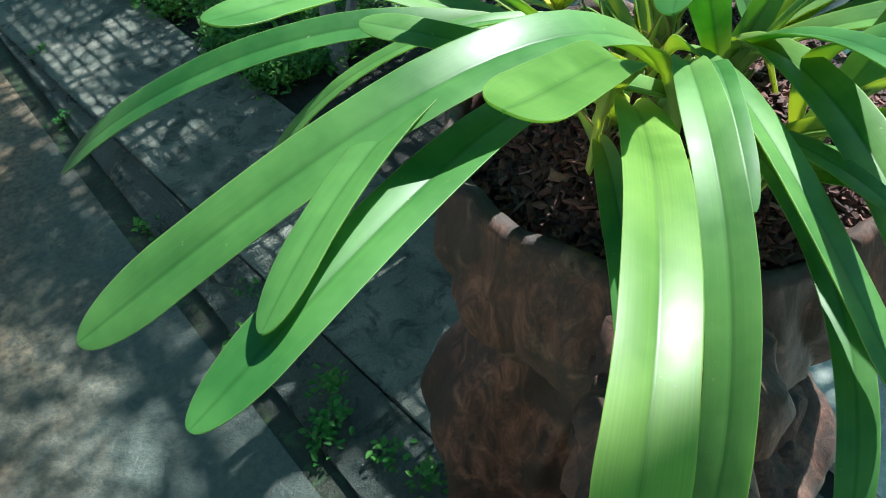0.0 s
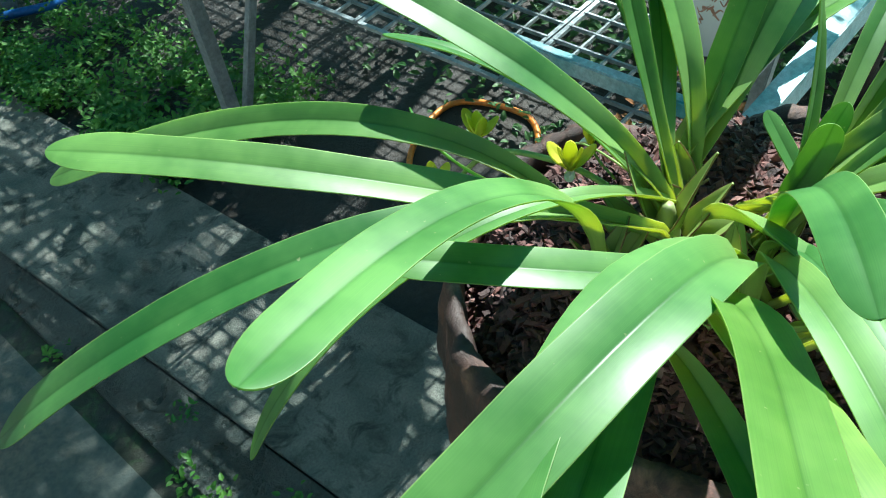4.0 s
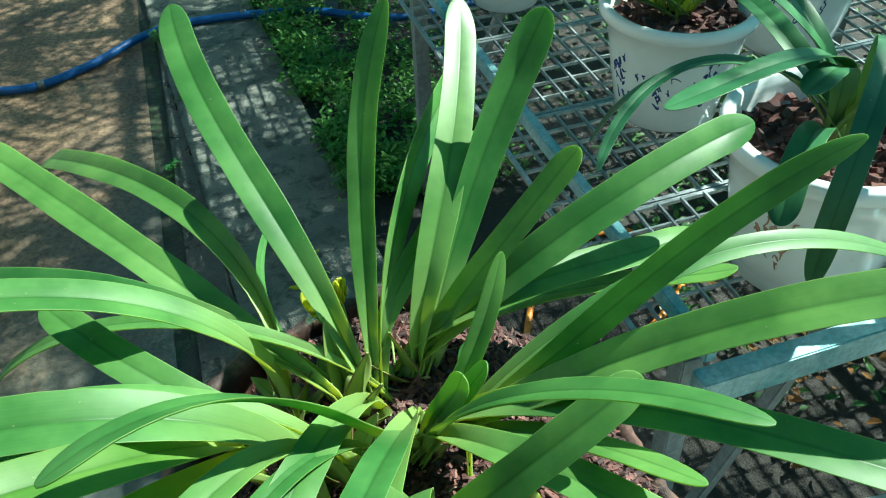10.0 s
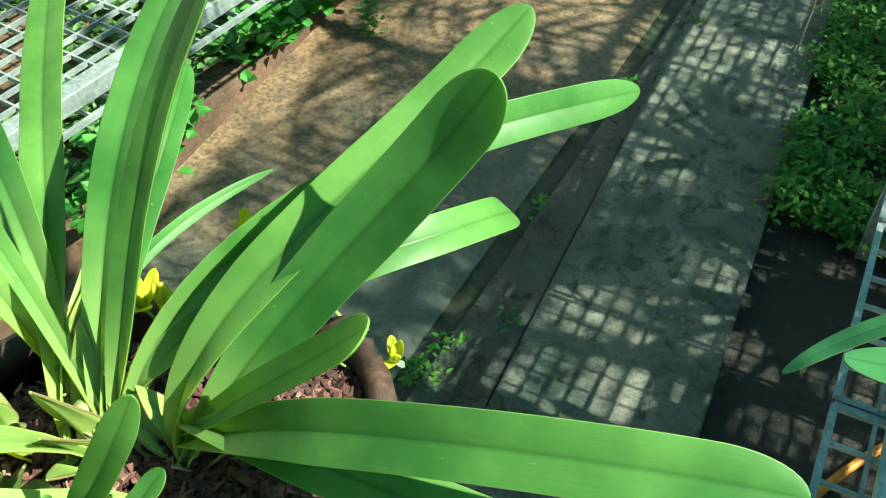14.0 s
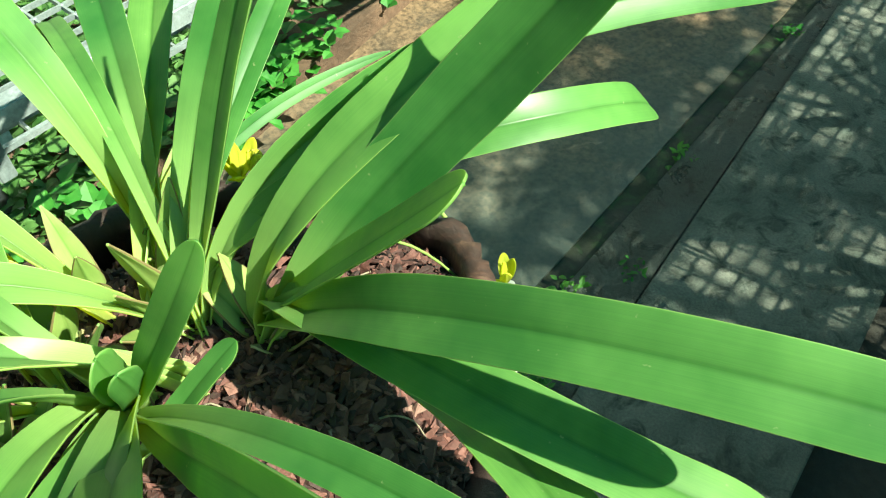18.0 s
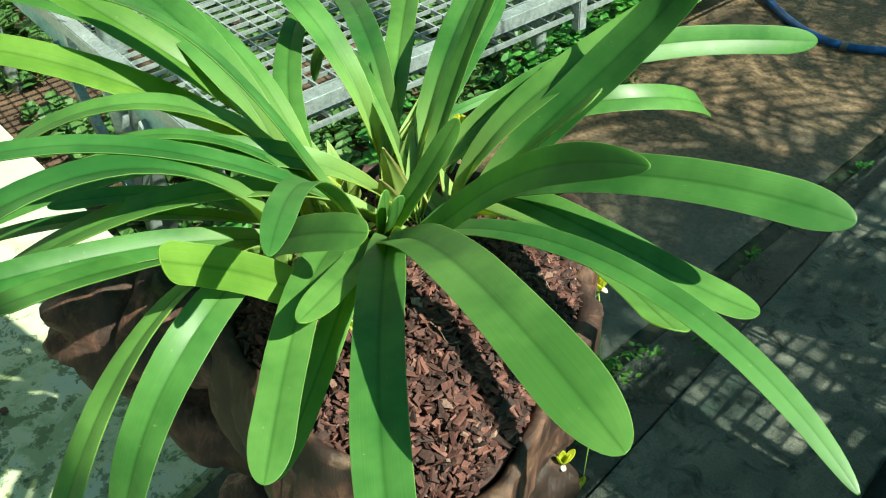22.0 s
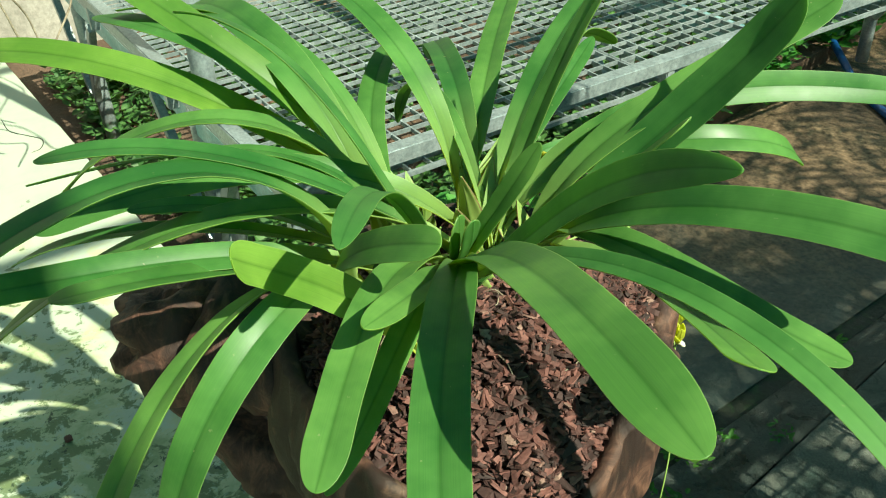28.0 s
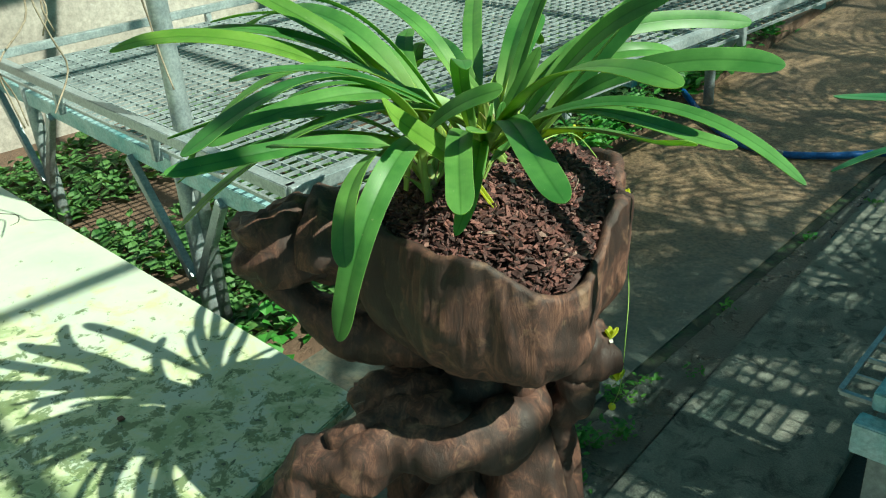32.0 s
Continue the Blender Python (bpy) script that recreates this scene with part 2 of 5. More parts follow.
mnt.links.new(mix(mnt, (0.62, 0.62, 0.62), (0.42, 0.42, 0.42), wet), mbs.inputs["Roughness"])
bump(mnt, mbs, m_fine, 0.7, 0.005)
M_SOIL = surface("dark_wet_soil", (0.01, 0.011, 0.01), (0.04, 0.036, 0.028), 4, 60, (0.4, 0.8), 0.012, strength=0.9)
M_HUMUS = surface("weathered_dark_wood", (0.008, 0.007, 0.006), (0.035, 0.028, 0.022), 12, 80, (0.7, 0.9), 0.004, stretch=(1, 1, 0.2))
M_MOSS = surface("mossy_mud", (0.008, 0.011, 0.007), (0.025, 0.034, 0.016), 12, 90, (0.4, 0.8), 0.006, (0.03, 0.07, 0.02), (0.5, 0.65))
M_BED = surface("brown_bed_soil", (0.06, 0.035, 0.022), (0.17, 0.10, 0.065), 5, 60, (0.7, 0.95), 0.01, strength=0.9)
# board: chalky white, with speckled algae that has spread over its damp end
M_BOARD, bnt, bbs = shader("white_board_with_algae")
bv = coords(bnt)
bcol = ramp(bnt, noise_of(bnt, bv, 6, 6, 0.6, 0.4), [(0.35, (0.4, 0.46, 0.37)), (0.6, (0.47, 0.51, 0.41)), (0.8, (0.44, 0.43, 0.26))])
bsep = bnt.nodes.new("ShaderNodeSeparateXYZ")
bnt.links.new(bv, bsep.inputs[0])
# the damp end lies towards +x and -y
damp = calc(bnt, "SUBTRACT", calc(bnt, "MULTIPLY", bsep.outputs[0], 0.55), bsep.outputs[1])
fade = ramp(bnt, calc(bnt, "ADD", calc(bnt, "MULTIPLY", damp, 0.8), 0.68), [(0.12, (0, 0, 0)), (0.5, (0.2, 0.2, 0.2)), (0.8, (0.26, 0.26, 0.26))])
film = calc(bnt, "ADD", noise_of(bnt, bv, 9, 7, 0.65, 0.6), fade)
bcol = mix(bnt, bcol, (0.46, 0.48, 0.25), ramp(bnt, film, [(0.63, (0, 0, 0)), (0.7, (0.65, 0.65, 0.65))]))
bcol = mix(bnt, bcol, (0.17, 0.25, 0.1), ramp(bnt, film, [(0.725, (0, 0, 0)), (0.82, (0.65, 0.65, 0.65))]))
blotch = calc(bnt, "ADD", noise_of(bnt, bv, 24, 9, 0.7, 0.35), calc(bnt, "MULTIPLY", fade, 0.72))
bcol = mix(bnt, bcol, (0.085, 0.13, 0.045), ramp(bnt, blotch, [(0.67, (0, 0, 0)), (0.705, (0.85, 0.85, 0.85))]))
dots = calc(bnt, "ADD", noise_of(bnt, bv, 48, 5, 0.6, 0.3), calc(bnt, "MULTIPLY", fade, 0.5))
bcol = mix(bnt, bcol, (0.02, 0.04, 0.02), ramp(bnt, dots, [(0.735, (0, 0, 0)), (0.76, (0.9, 0.9, 0.9))]))
bcol = mix(bnt, bcol, (0.42, 0.52, 0.41), ramp(bnt, noise_of(bnt, bv, 60, 7, 0.75, 0.5), [(0.56, (0, 0, 0)), (0.64, (0.7, 0.7, 0.7))]))
bnt.links.new(bcol, bbs.inputs["Base Color"])
bbs.inputs["Roughness"].default_value = 0.5
bump(bnt, bbs, blotch, 0.3, 0.001)
M_PALE = surface("pale_worn_concrete", (0.42, 0.47, 0.43), (0.58, 0.63, 0.57), 4, 80, (0.5, 0.8), 0.002, (0.2, 0.24, 0.2), (0.62, 0.75))
M_WALL = surface("stained_wall_render", (0.26, 0.23, 0.2), (0.42, 0.385, 0.345), 2, 50, (0.7, 0.9), 0.003, (0.6, 0.6, 0.55), (0.6, 0.7))
M_ZINC = surface("galvanised_steel", (0.24, 0.29, 0.3), (0.44, 0.49, 0.5), 14, 120, (0.3, 0.5), 0.0008, metal=0.5)
M_TEAL = surface("teal_worn_steel", (0.06, 0.3, 0.33), (0.5, 0.64, 0.66), 9, 120, (0.35, 0.55), 0.0008, metal=0.3)
M_DARKSTEEL = surface("dark_steel", (0.10, 0.12, 0.12), (0.2, 0.22, 0.22), 14, 120, (0.4, 0.6), 0.001, metal=0.5)
M_LEG = surface("grey_painted_steel", (0.2, 0.24, 0.25), (0.33, 0.38, 0.39), 10, 90, (0.4, 0.6), 0.001, metal=0.2)
M_GLAZE, gnt, gbs = shader("white_glaze")
gv = coords(gnt)
glaze = ramp(gnt, noise_of(gnt, gv, 7, 4), [(0.3, (0.74, 0.79, 0.78)), (0.7, (0.84, 0.87, 0.85))])
glaze = mix(gnt, glaze, (0.42, 0.38, 0.28), ramp(gnt, noise_of(gnt, gv, 38, 6, 0.7), [(0.66, (0, 0, 0)), (0.78, (0.5, 0.5, 0.5))]))
gnt.links.new(glaze, gbs.inputs["Base Color"])
gbs.inputs["Roughness"].default_value = 0.14
M_BLUE = surface("blue_glaze_paint", (0.02, 0.04, 0.16), (0.06, 0.1, 0.3), 40, 200, (0.15, 0.3), 0.0003)
M_ROSE = surface("pink_glaze_paint", (0.35, 0.18, 0.12), (0.55, 0.32, 0.24), 40, 200, (0.15, 0.3), 0.0003)
M_HOSE = surface("blue_rubber_hose", (0.008, 0.07, 0.25), (0.02, 0.13, 0.42), 20, 90, (0.3, 0.5), 0.001)
M_ORANGE = surface("orange_hose_rubber", (0.55, 0.17, 0.02), (0.75, 0.27, 0.03), 20, 90, (0.3, 0.5), 0.001)
M_DRYROOT = surface("dry_aerial_root", (0.16, 0.12, 0.08), (0.38, 0.32, 0.24), 40, 200, (0.7, 0.9), 0.002)
M_RING = surface("white_plastic", (0.75, 0.75, 0.75), (0.8, 0.8, 0.8), 8, 60, (0.3, 0.4), 0.0003)

# ---- building helpers ----


def part(name, bm, material, parent=None, label="", smooth=False):
    me = bpy.data.meshes.new(name)
    bm.normal_update()
    bm.to_mesh(me)
    bm.free()
    me.materials.append(material)
    if smooth:
        me.polygons.foreach_set("use_smooth", [True] * len(me.polygons))
    ob = new(name, me)
    ob.parent = parent
    return tagged(ob, label)


def mesh_part(name, verts, faces, material, parent=None, label="", smooth=False):
    me = bpy.data.meshes.new(name)
    me.from_pydata(verts, [], faces)
    me.update()
    me.materials.append(material)
    if smooth:
        me.polygons.foreach_set("use_smooth", [True] * len(me.polygons))
    ob = new(name, me)
    ob.parent = parent
    return tagged(ob, label)


def thing(name, label, category, group="", at=(0, 0, 0), turn=0.0):
    ob = tagged(new(name), label, category, group)
    ob.empty_display_size = 0.05
    ob.location, ob.rotation_euler = at, (0, 0, radians(turn))
    return ob


def box_bm(x0, x1, y0, y1, z0, z1, bevel=0.0):
    bm = bmesh.new()
    bmesh.ops.create_cube(bm, size=1, matrix=Matrix.Translation(((x0 + x1) / 2, (y0 + y1) / 2, (z0 + z1) / 2)) @ Matrix.Diagonal((x1 - x0, y1 - y0, z1 - z0, 1)))
    if bevel:
        bmesh.ops.bevel(bm, geom=bm.edges[:], offset=bevel, segments=2, affect="EDGES")
    return bm


def prism_bm(corners, z0, z1, bevel=0.0):
    bm = bmesh.new()
    low = [bm.verts.new((x, y, z0)) for x, y in corners]
    high = [bm.verts.new((x, y, z1)) for x, y in corners]
    n = len(corners)
    bm.faces.new(high)
    bm.faces.new(low[::-1])
    for i in range(n):
        bm.faces.new((low[i], low[(i + 1) % n], high[(i + 1) % n], high[i]))
    if bevel:
        bmesh.ops.bevel(bm, geom=[e for e in bm.edges if e.verts[0].co.z > z1 - 1e-5 and e.verts[1].co.z > z1 - 1e-5], offset=bevel, segments=2, affect="EDGES")
    return bm


def smooth_path(points, steps):
    """A Catmull-Rom curve through the points."""
    pts = [Vector(p) for p in points]
    pts = [2 * pts[0] - pts[1], *pts, 2 * pts[-1] - pts[-2]]
    out = []
    for i in range(1, len(pts) - 2):
        p0, p1, p2, p3 = pts[i - 1 : i + 3]
        for k in range(steps):
            u = k / steps
            out.append(0.5 * (2 * p1 + (p2 - p0) * u + (2 * p0 - 5 * p1 + 4 * p2 - p3) * u * u + (3 * p1 - p0 - 3 * p2 + p3) * u**3))
    return out + [pts[-2]]


def tube_data(points, radii, sides=10, steps=6, rough=0.0, lump=9.0, flat=None):
    """Verts and faces of a tube along a smooth path; rough: radial noise as a share of the radius."""
    path = smooth_path(points, steps)
    n = len(path)
    side = Vector((0.3, 0.5, 0.8))
    verts, faces = [], []
    for i, p in enumerate(path):
        t = (path[min(i + 1, n - 1)] - path[max(i - 1, 0)]).normalized()
        a = t.cross(side).normalized() if abs(t.dot(side.normalized())) < 0.98 else t.orthogonal().normalized()
        side = a.cross(t)
        f = i / (n - 1) * (len(radii) - 1)
        k = min(int(f), len(radii) - 2)
        r = radii[k] + (radii[k + 1] - radii[k]) * (f - k)
        for j in range(sides):
            w = 2 * math.pi * j / sides
            d = a * math.cos(w) + side * math.sin(w)
            q = (p + d * r) * lump
            rr = r * (1 + rough * noise.noise(q) + 0.3 * rough * noise.noise(q * 2.2))
            if rough > 0.4:
                rr -= r * 0.14 * max(0.0, 1 - 6 * abs(noise.noise(q * 0.8 + d * 1.5)))
            verts.append(p + d * rr)
    for i in range(n - 1):
        for j in range(sides):
            q = (j + 1) % sides
            faces.append((i * sides + j, i * sides + q, (i + 1) * sides + q, (i + 1) * sides + j))
    faces += [tuple(range(sides))[::-1], tuple(range((n - 1) * sides, n * sides))]
    return verts, faces


def tube(name, points, radii, material, parent=None, label="", sides=10, steps=6, rough=0.0, lump=9.0):
    return mesh_part(name, *tube_data(points, radii, sides, steps, rough, lump), material, parent, label, True)


def bar(name, a, b, w, h, material, parent=None, label="", bevel=0.002):
    """A square bar from a to b, w wide and h high."""
    a, b = Vector(a), Vector(b)
    bm = box_bm(-w / 2, w / 2, 0, (b - a).length, -h / 2, h / 2, bevel)
    y = (b - a).normalized()
    x = y.cross((0, 0, 1)).normalized() if abs(y.z) < 0.99 else Vector((1, 0, 0))
    z = x.cross(y)
    m = Matrix((x, y, z)).transposed().to_4x4()
    bm.transform(Matrix.Translation(a) @ m)
    return part(name, bm, material, parent, label)


# ---- ground ----
SLOPE = -0.16


def across(u, y):
    return (u + SLOPE * y, y)


tagged(part("ground", prism_bm([(-40, -40), (40, -40), (40, 40), (-40, 40)], -0.3, -0.03), M_SOIL), "dark wet soil ground with puddles under the benches", "ground", kind="structure")
tagged(part("path", prism_bm([across(0.035, -2.5), across(0.39, -2.5), across(0.39, 9), across(0.035, 9)], -0.2, 0.0, 0.003), M_PATH), "dark damp greenish concrete path slab", "path", kind="structure")
tagged(part("curb", prism_bm([(0.06, -2.5), across(0.033, -2.5), across(0.033, 9), (-0.92, 9), (-0.372, 2.6), (-0.19, 0.45)], -0.2, -0.004, 0.003), M_CURB), "dark pebbly wet concrete kerb along the path", "kerb", kind="structure")
tagged(part("gutter_floor", prism_bm([(-0.5, -2.5), (0.002, -2.5), (-0.238, 0.45), (-0.426, 2.6), (-0.965, 9), (-2.525, 9), (-1.34, 2.6), (-0.94, 0.45)], -0.2, -0.016), M_MUD), "wet silty brown concrete floor beside the kerb", "floor", kind="structure")
tagged(part("planting_bed", prism_bm([(-9, -2.5), (-0.5, -2.5), (-0.94, 0.45), (-1.34, 2.6), (-2.525, 9), (-9, 9)], -0.2, 0.045, 0.01), M_BED), "raised brown soil bed with a hard edge", "bed", kind="structure")
tagged(part("concrete_pad", prism_bm([(0.43, -2.4), (2.6, -2.4), (2.6, 0.36), (1.07, 0.39), (0.72, 0.40), (0.54, 0.33), (0.45, 0.2)], -0.2, 0.004, 0.006), M_PALE), "pale worn concrete pad splashed with algae", "pad", kind="structure")
tagged(part("wall_west", box_bm(-3.35, -3.15, -2.5, 9, -0.2, 2.4), M_WALL), "stained rendered wall behind the bench", "wall", kind="structure")
# east and north walls are added to cut low skylight; south closes the place
tagged(part("wall_east", box_bm(3.1, 3.3, -2.8, 9, -0.2, 0.9), M_WALL), "plain rendered wall added to close the place", "wall", kind="structure")
tagged(part("wall_north", box_bm(-3.15, 3.3, 9, 9.2, -0.2, 2.4), M_WALL), "plain rendered wall added to close the place", "wall", kind="structure")
tagged(part("wall_south", box_bm(-3.35, 3.3, -3.0, -2.8, -0.2, 2.4), M_WALL), "plain rendered wall added to close the place", "wall", kind="structure")

tagged(part("seam_soil", prism_bm([(0.3, -2.4), (0.5, -2.4), across(0.1, 8.8), (-1.1, 8.8), (-0.46, 2.6), (-0.3, 0.45), (-0.1, -2.4)], -0.19, -0.02), M_MOSS), "dark mossy mud packed in the seams of the paving", "mud", kind="structure")

# ---- greenhouse frame overhead: bars that stripe the sunlight ----
house = thing("greenhouse_frame", "galvanised greenhouse frame of posts and roof bars", "frame")
for k in range(12):
    y = -2.95 + 1.05 * k
    bar("roof_bar", (-3.2, y, 3.0), (3.3, y + 0.2, 3.0), 0.05, 0.05, M_ZINC, house)
for k in range(6):
    x = -2.95 + 1.15 * k
    bar("purlin", (x, -2.8, 3.06), (x - 0.6, 9, 3.06), 0.035, 0.035, M_ZINC, house)
for x, y in ((-3.1, -2.6), (-3.1, 3.0), (-3.1, 8.7), (2.95, -2.6), (2.95, 3.0), (2.95, 8.7)):
    bar("post", (x, y, -0.05), (x, y, 3.0), 0.07, 0.07, M_ZINC, house)

# ---- benches ----


def grating(name, x0, x1, y0, y1, z, px, py, bar_w, bar_h, material, parent):
    """One panel of crossed flat bars in a border, as one welded mesh."""
    verts, faces = [], []

    def strip(ax, bx, ay, by, za, zb):
        k = len(verts)
        verts.extend([(ax, ay, za), (bx, ay, za), (bx, by, za), (ax, by, za), (ax, ay, zb), (bx, ay, zb), (bx, by, zb), (ax, by, zb)])
        faces.extend([(k, k + 3, k + 2, k + 1), (k + 4, k + 5, k + 6, k + 7), (k, k + 1, k + 5, k + 4), (k + 1, k + 2, k + 6, k + 5), (k + 2, k + 3, k + 7, k + 6), (k + 3, k, k + 4, k + 7)])

    nx, ny = max(2, round((x1 - x0) / px)), max(2, round((y1 - y0) / py))
    for i in range(nx + 1):
        x = x0 + (x1 - x0) * i / nx
        w = bar_w * (2.0 if i in (0, nx) else 1.0)
        strip(x - w / 2, x + w / 2, y0, y1, z - bar_h, z)
    for j in range(ny + 1):
        y = y0 + (y1 - y0) * j / ny
        w = bar_w * (2.0 if j in (0, ny) else 1.0)
        strip(x0, x1, y - w / 2, y + w / 2, z - bar_h - 0.0015, z - 0.0015)
    return mesh_part(name, verts, faces, material, parent)


bench_e = thing("mesh_bench", "galvanised mesh plant bench with a worn teal rail", "bench", at=(0.485, 0.34, 0), turn=6.8)
for k in range(8):
    grating("mesh_panel", -0.055, 1.25, 0.012 + 0.285 * k, 0.287 + 0.285 * k, 0.555, 0.04, 0.0458, 0.0036, 0.006, M_ZINC, bench_e)
bar("edge_rail", (0, -0.02, 0.575), (0, 2.35, 0.572), 0.017, 0.026, M_TEAL, bench_e, "worn teal and zinc square rail")
bar("edge_rail", (1.2, -0.02, 0.575), (1.2, 2.35, 0.572), 0.017, 0.026, M_TEAL, bench_e)
bar("end_beam", (-0.02, -0.03, 0.53), (1.24, -0.03, 0.53), 0.03, 0.045, M_TEAL, bench_e)
bar("end_beam", (-0.02, 2.33, 0.53), (1.24, 2.33, 0.53), 0.03, 0.045, M_TEAL, bench_e)
for x in (0.0, 1.2):
    for y in (0.03, 1.165, 2.25):
        bar("leg", (x + 0.006, y, -0.03), (x + 0.006, y, 0.53), 0.032, 0.032, M_LEG, bench_e)
for y in (0.03, 1.165, 2.25):
    bar("brace", (0.02, y, 0.0), (0.24, y, 0.53), 0.02, 0.02, M_LEG, bench_e)
    bar("brace", (1.18, y, 0.0), (0.96, y, 0.53), 0.02, 0.02, M_LEG, bench_e)
    bar("cross_beam", (0, y, 0.535), (1.2, y, 0.535), 0.025, 0.025, M_ZINC, bench_e)

bench_w = thing("mesh_bench", "wide galvanised grating bench with tube rails", "bench", at=(-0.58, 0.18, 0), turn=1.2)
for k in range(3):
    for j in range(3):
        grating("mesh_panel", -1.77 + 0.59 * k, -1.185 + 0.59 * k, 0.0 + 0.82 * j, 0.815 + 0.82 * j, 0.565, 0.037, 0.043, 0.0037, 0.008, M_ZINC, bench_w)
bar("tube_rail", (-1.78, -0.01, 0.61), (0.0, -0.01, 0.61), 0.028, 0.028, M_ZINC, bench_w)
bar("tube_rail", (0.0, -0.02, 0.61), (0.0, 2.5, 0.61), 0.028, 0.028, M_ZINC, bench_w)
bar("tube_rail", (-1.78, -0.02, 0.61), (-1.78, 2.5, 0.61), 0.028, 0.028, M_ZINC, bench_w)
bar("tube_rail", (-1.78, 2.49, 0.61), (0.0, 2.49, 0.61), 0.028, 0.028, M_ZINC, bench_w)
for x in (0.0, -0.6, -1.2, -1.78):
    for y in (-0.01, 0.8, 1.62, 2.49):
        if x in (0.0, -1.78) or y in (-0.01, 2.49):
            bar("stub_post", (x, y, 0.53), (x, y, 0.6), 0.022, 0.022, M_ZINC, bench_w)
bar("lower_beam", (-1.85, 0.03, 0.50), (-0.12, 0.03, 0.50), 0.03, 0.05, M_TEAL, bench_w, "teal channel beam")
bar("lower_beam", (-1.85, 1.25, 0.50), (-0.12, 1.25, 0.50), 0.03, 0.05, M_TEAL, bench_w)
bar("lower_beam", (-1.85, 2.4, 0.50), (-0.12, 2.4, 0.50), 0.03, 0.05, M_TEAL, bench_w)
for x in (-1.6, -0.57):
    for y in (0.03, 1.25, 2.4):
        tube("leg", [(x, y, 0.03), (x, y, 0.3), (x, y, 0.55)], [0.022, 0.022], M_ZINC, bench_w, "round galvanised leg", 14, 2)
        bar("brace", (x - 0.02, y - 0.02, 0.2), (x - 0.26, y - 0.02, 0.48), 0.02, 0.03, M_ZINC, bench_w)
        bar("brace", (x + 0.02, y - 0.02, 0.2), (x + 0.22, y - 0.02, 0.48), 0.02, 0.03, M_ZINC, bench_w)
upright = thing("pipe_post", "round galvanised pipe post rising past the bench", "post")
tube("pipe", [(-1.148, 0.225, 0.03), (-1.148, 0.225, 1.5), (-1.148, 0.225, 3.0)], [0.024, 0.024], M_ZINC, upright, "", 18, 2)
part("collar", box_bm(-1.185, -1.111, 0.19, 0.26, 0.03, 0.05, 0.004), M_ZINC, upright)

# ---- the board beside the planter ----
board = thing("board_table", "white board top stained with green algae", "table")
part("board", prism_bm([(-2.6, -2.3), (-0.2, -2.3), (-0.2, -0.36), (-0.332, 0.097), (-2.6, -0.06)], 0.265, 0.29, 0.003), M_BOARD, board)
for x, y in ((-2.4, -0.2), (-0.5, -0.1), (-2.4, -2.1), (-0.5, -2.1), (-1.4, -0.15), (-1.4, -2.1)):
    part("leg", box_bm(x - 0.03, x + 0.03, y - 0.03, y + 0.03, -0.1 if x > -0.6 else 0.03, 0.265, 0.003), M_PALE, board)

tube("crack", [(-1.95, -0.13, 0.2898), (-1.86, -0.125, 0.2898), (-1.80, -0.09, 0.2898), (-1.75, -0.062, 0.2898), (-1.70, -0.075, 0.2898), (-1.69, -0.10, 0.2898)], [0.0012, 0.002, 0.001], M_SOIL, board, "thin dark crack", 6, 5)
part("red_speck", box_bm(-0.606, -0.59, -0.254, -0.242, 0.2895, 0.2945, 0.002), M_BARK, board, "small red-brown chip")

# ---- the planter: a hollowed, carved root on root feet ----
POT = Vector((0.100, 0.090, 0.0))
# rim radius round the bowl, every 30 degrees from +x
RIM = (0.155, 0.141, 0.141, 0.182, 0.200, 0.202, 0.196, 0.188, 0.182, 0.170, 0.196, 0.203)


def gauss(a, mid, wide):
    d = (a - mid + math.pi) % (2 * math.pi) - math.pi
    return math.exp(-((d / wide) ** 2))


def rim_height(a):
    return 0.818 + 0.016 * gauss(a, 3.3, 0.35) + 0.022 * gauss(a, 0.3, 0.25) - 0.032 * gauss(a, 5.8, 0.3) + 0.012 * gauss(a, 1.2, 0.4) + 0.006 * math.sin(5 * a + 0.6) + 0.003 * math.sin(11 * a)


def bowl_radius(a, f):
    """Outer radius at angle a and height share f (0 foot, 1 rim)."""
    k = (a / (2 * math.pi) % 1.0) * 12
    i, u = int(k) % 12, k % 1
    p0, p1, p2, p3 = (RIM[(i + d) % 12] for d in (-1, 0, 1, 2))
    r = 0.5 * (2 * p1 + (p2 - p0) * u + (2 * p0 - 5 * p1 + 4 * p2 - p3) * u * u + (3 * p1 - p0 - 3 * p2 + p3) * u**3)
    belly = 0.62 + 0.43 * math.sin(min(1.0, f * 1.9) * math.pi / 2) ** 0.75 - 0.05 * max(0.0, f - 0.6) / 0.4
    lean = 0.03 * (1 - f) * math.cos(a - 3.9)
    return r * belly + lean


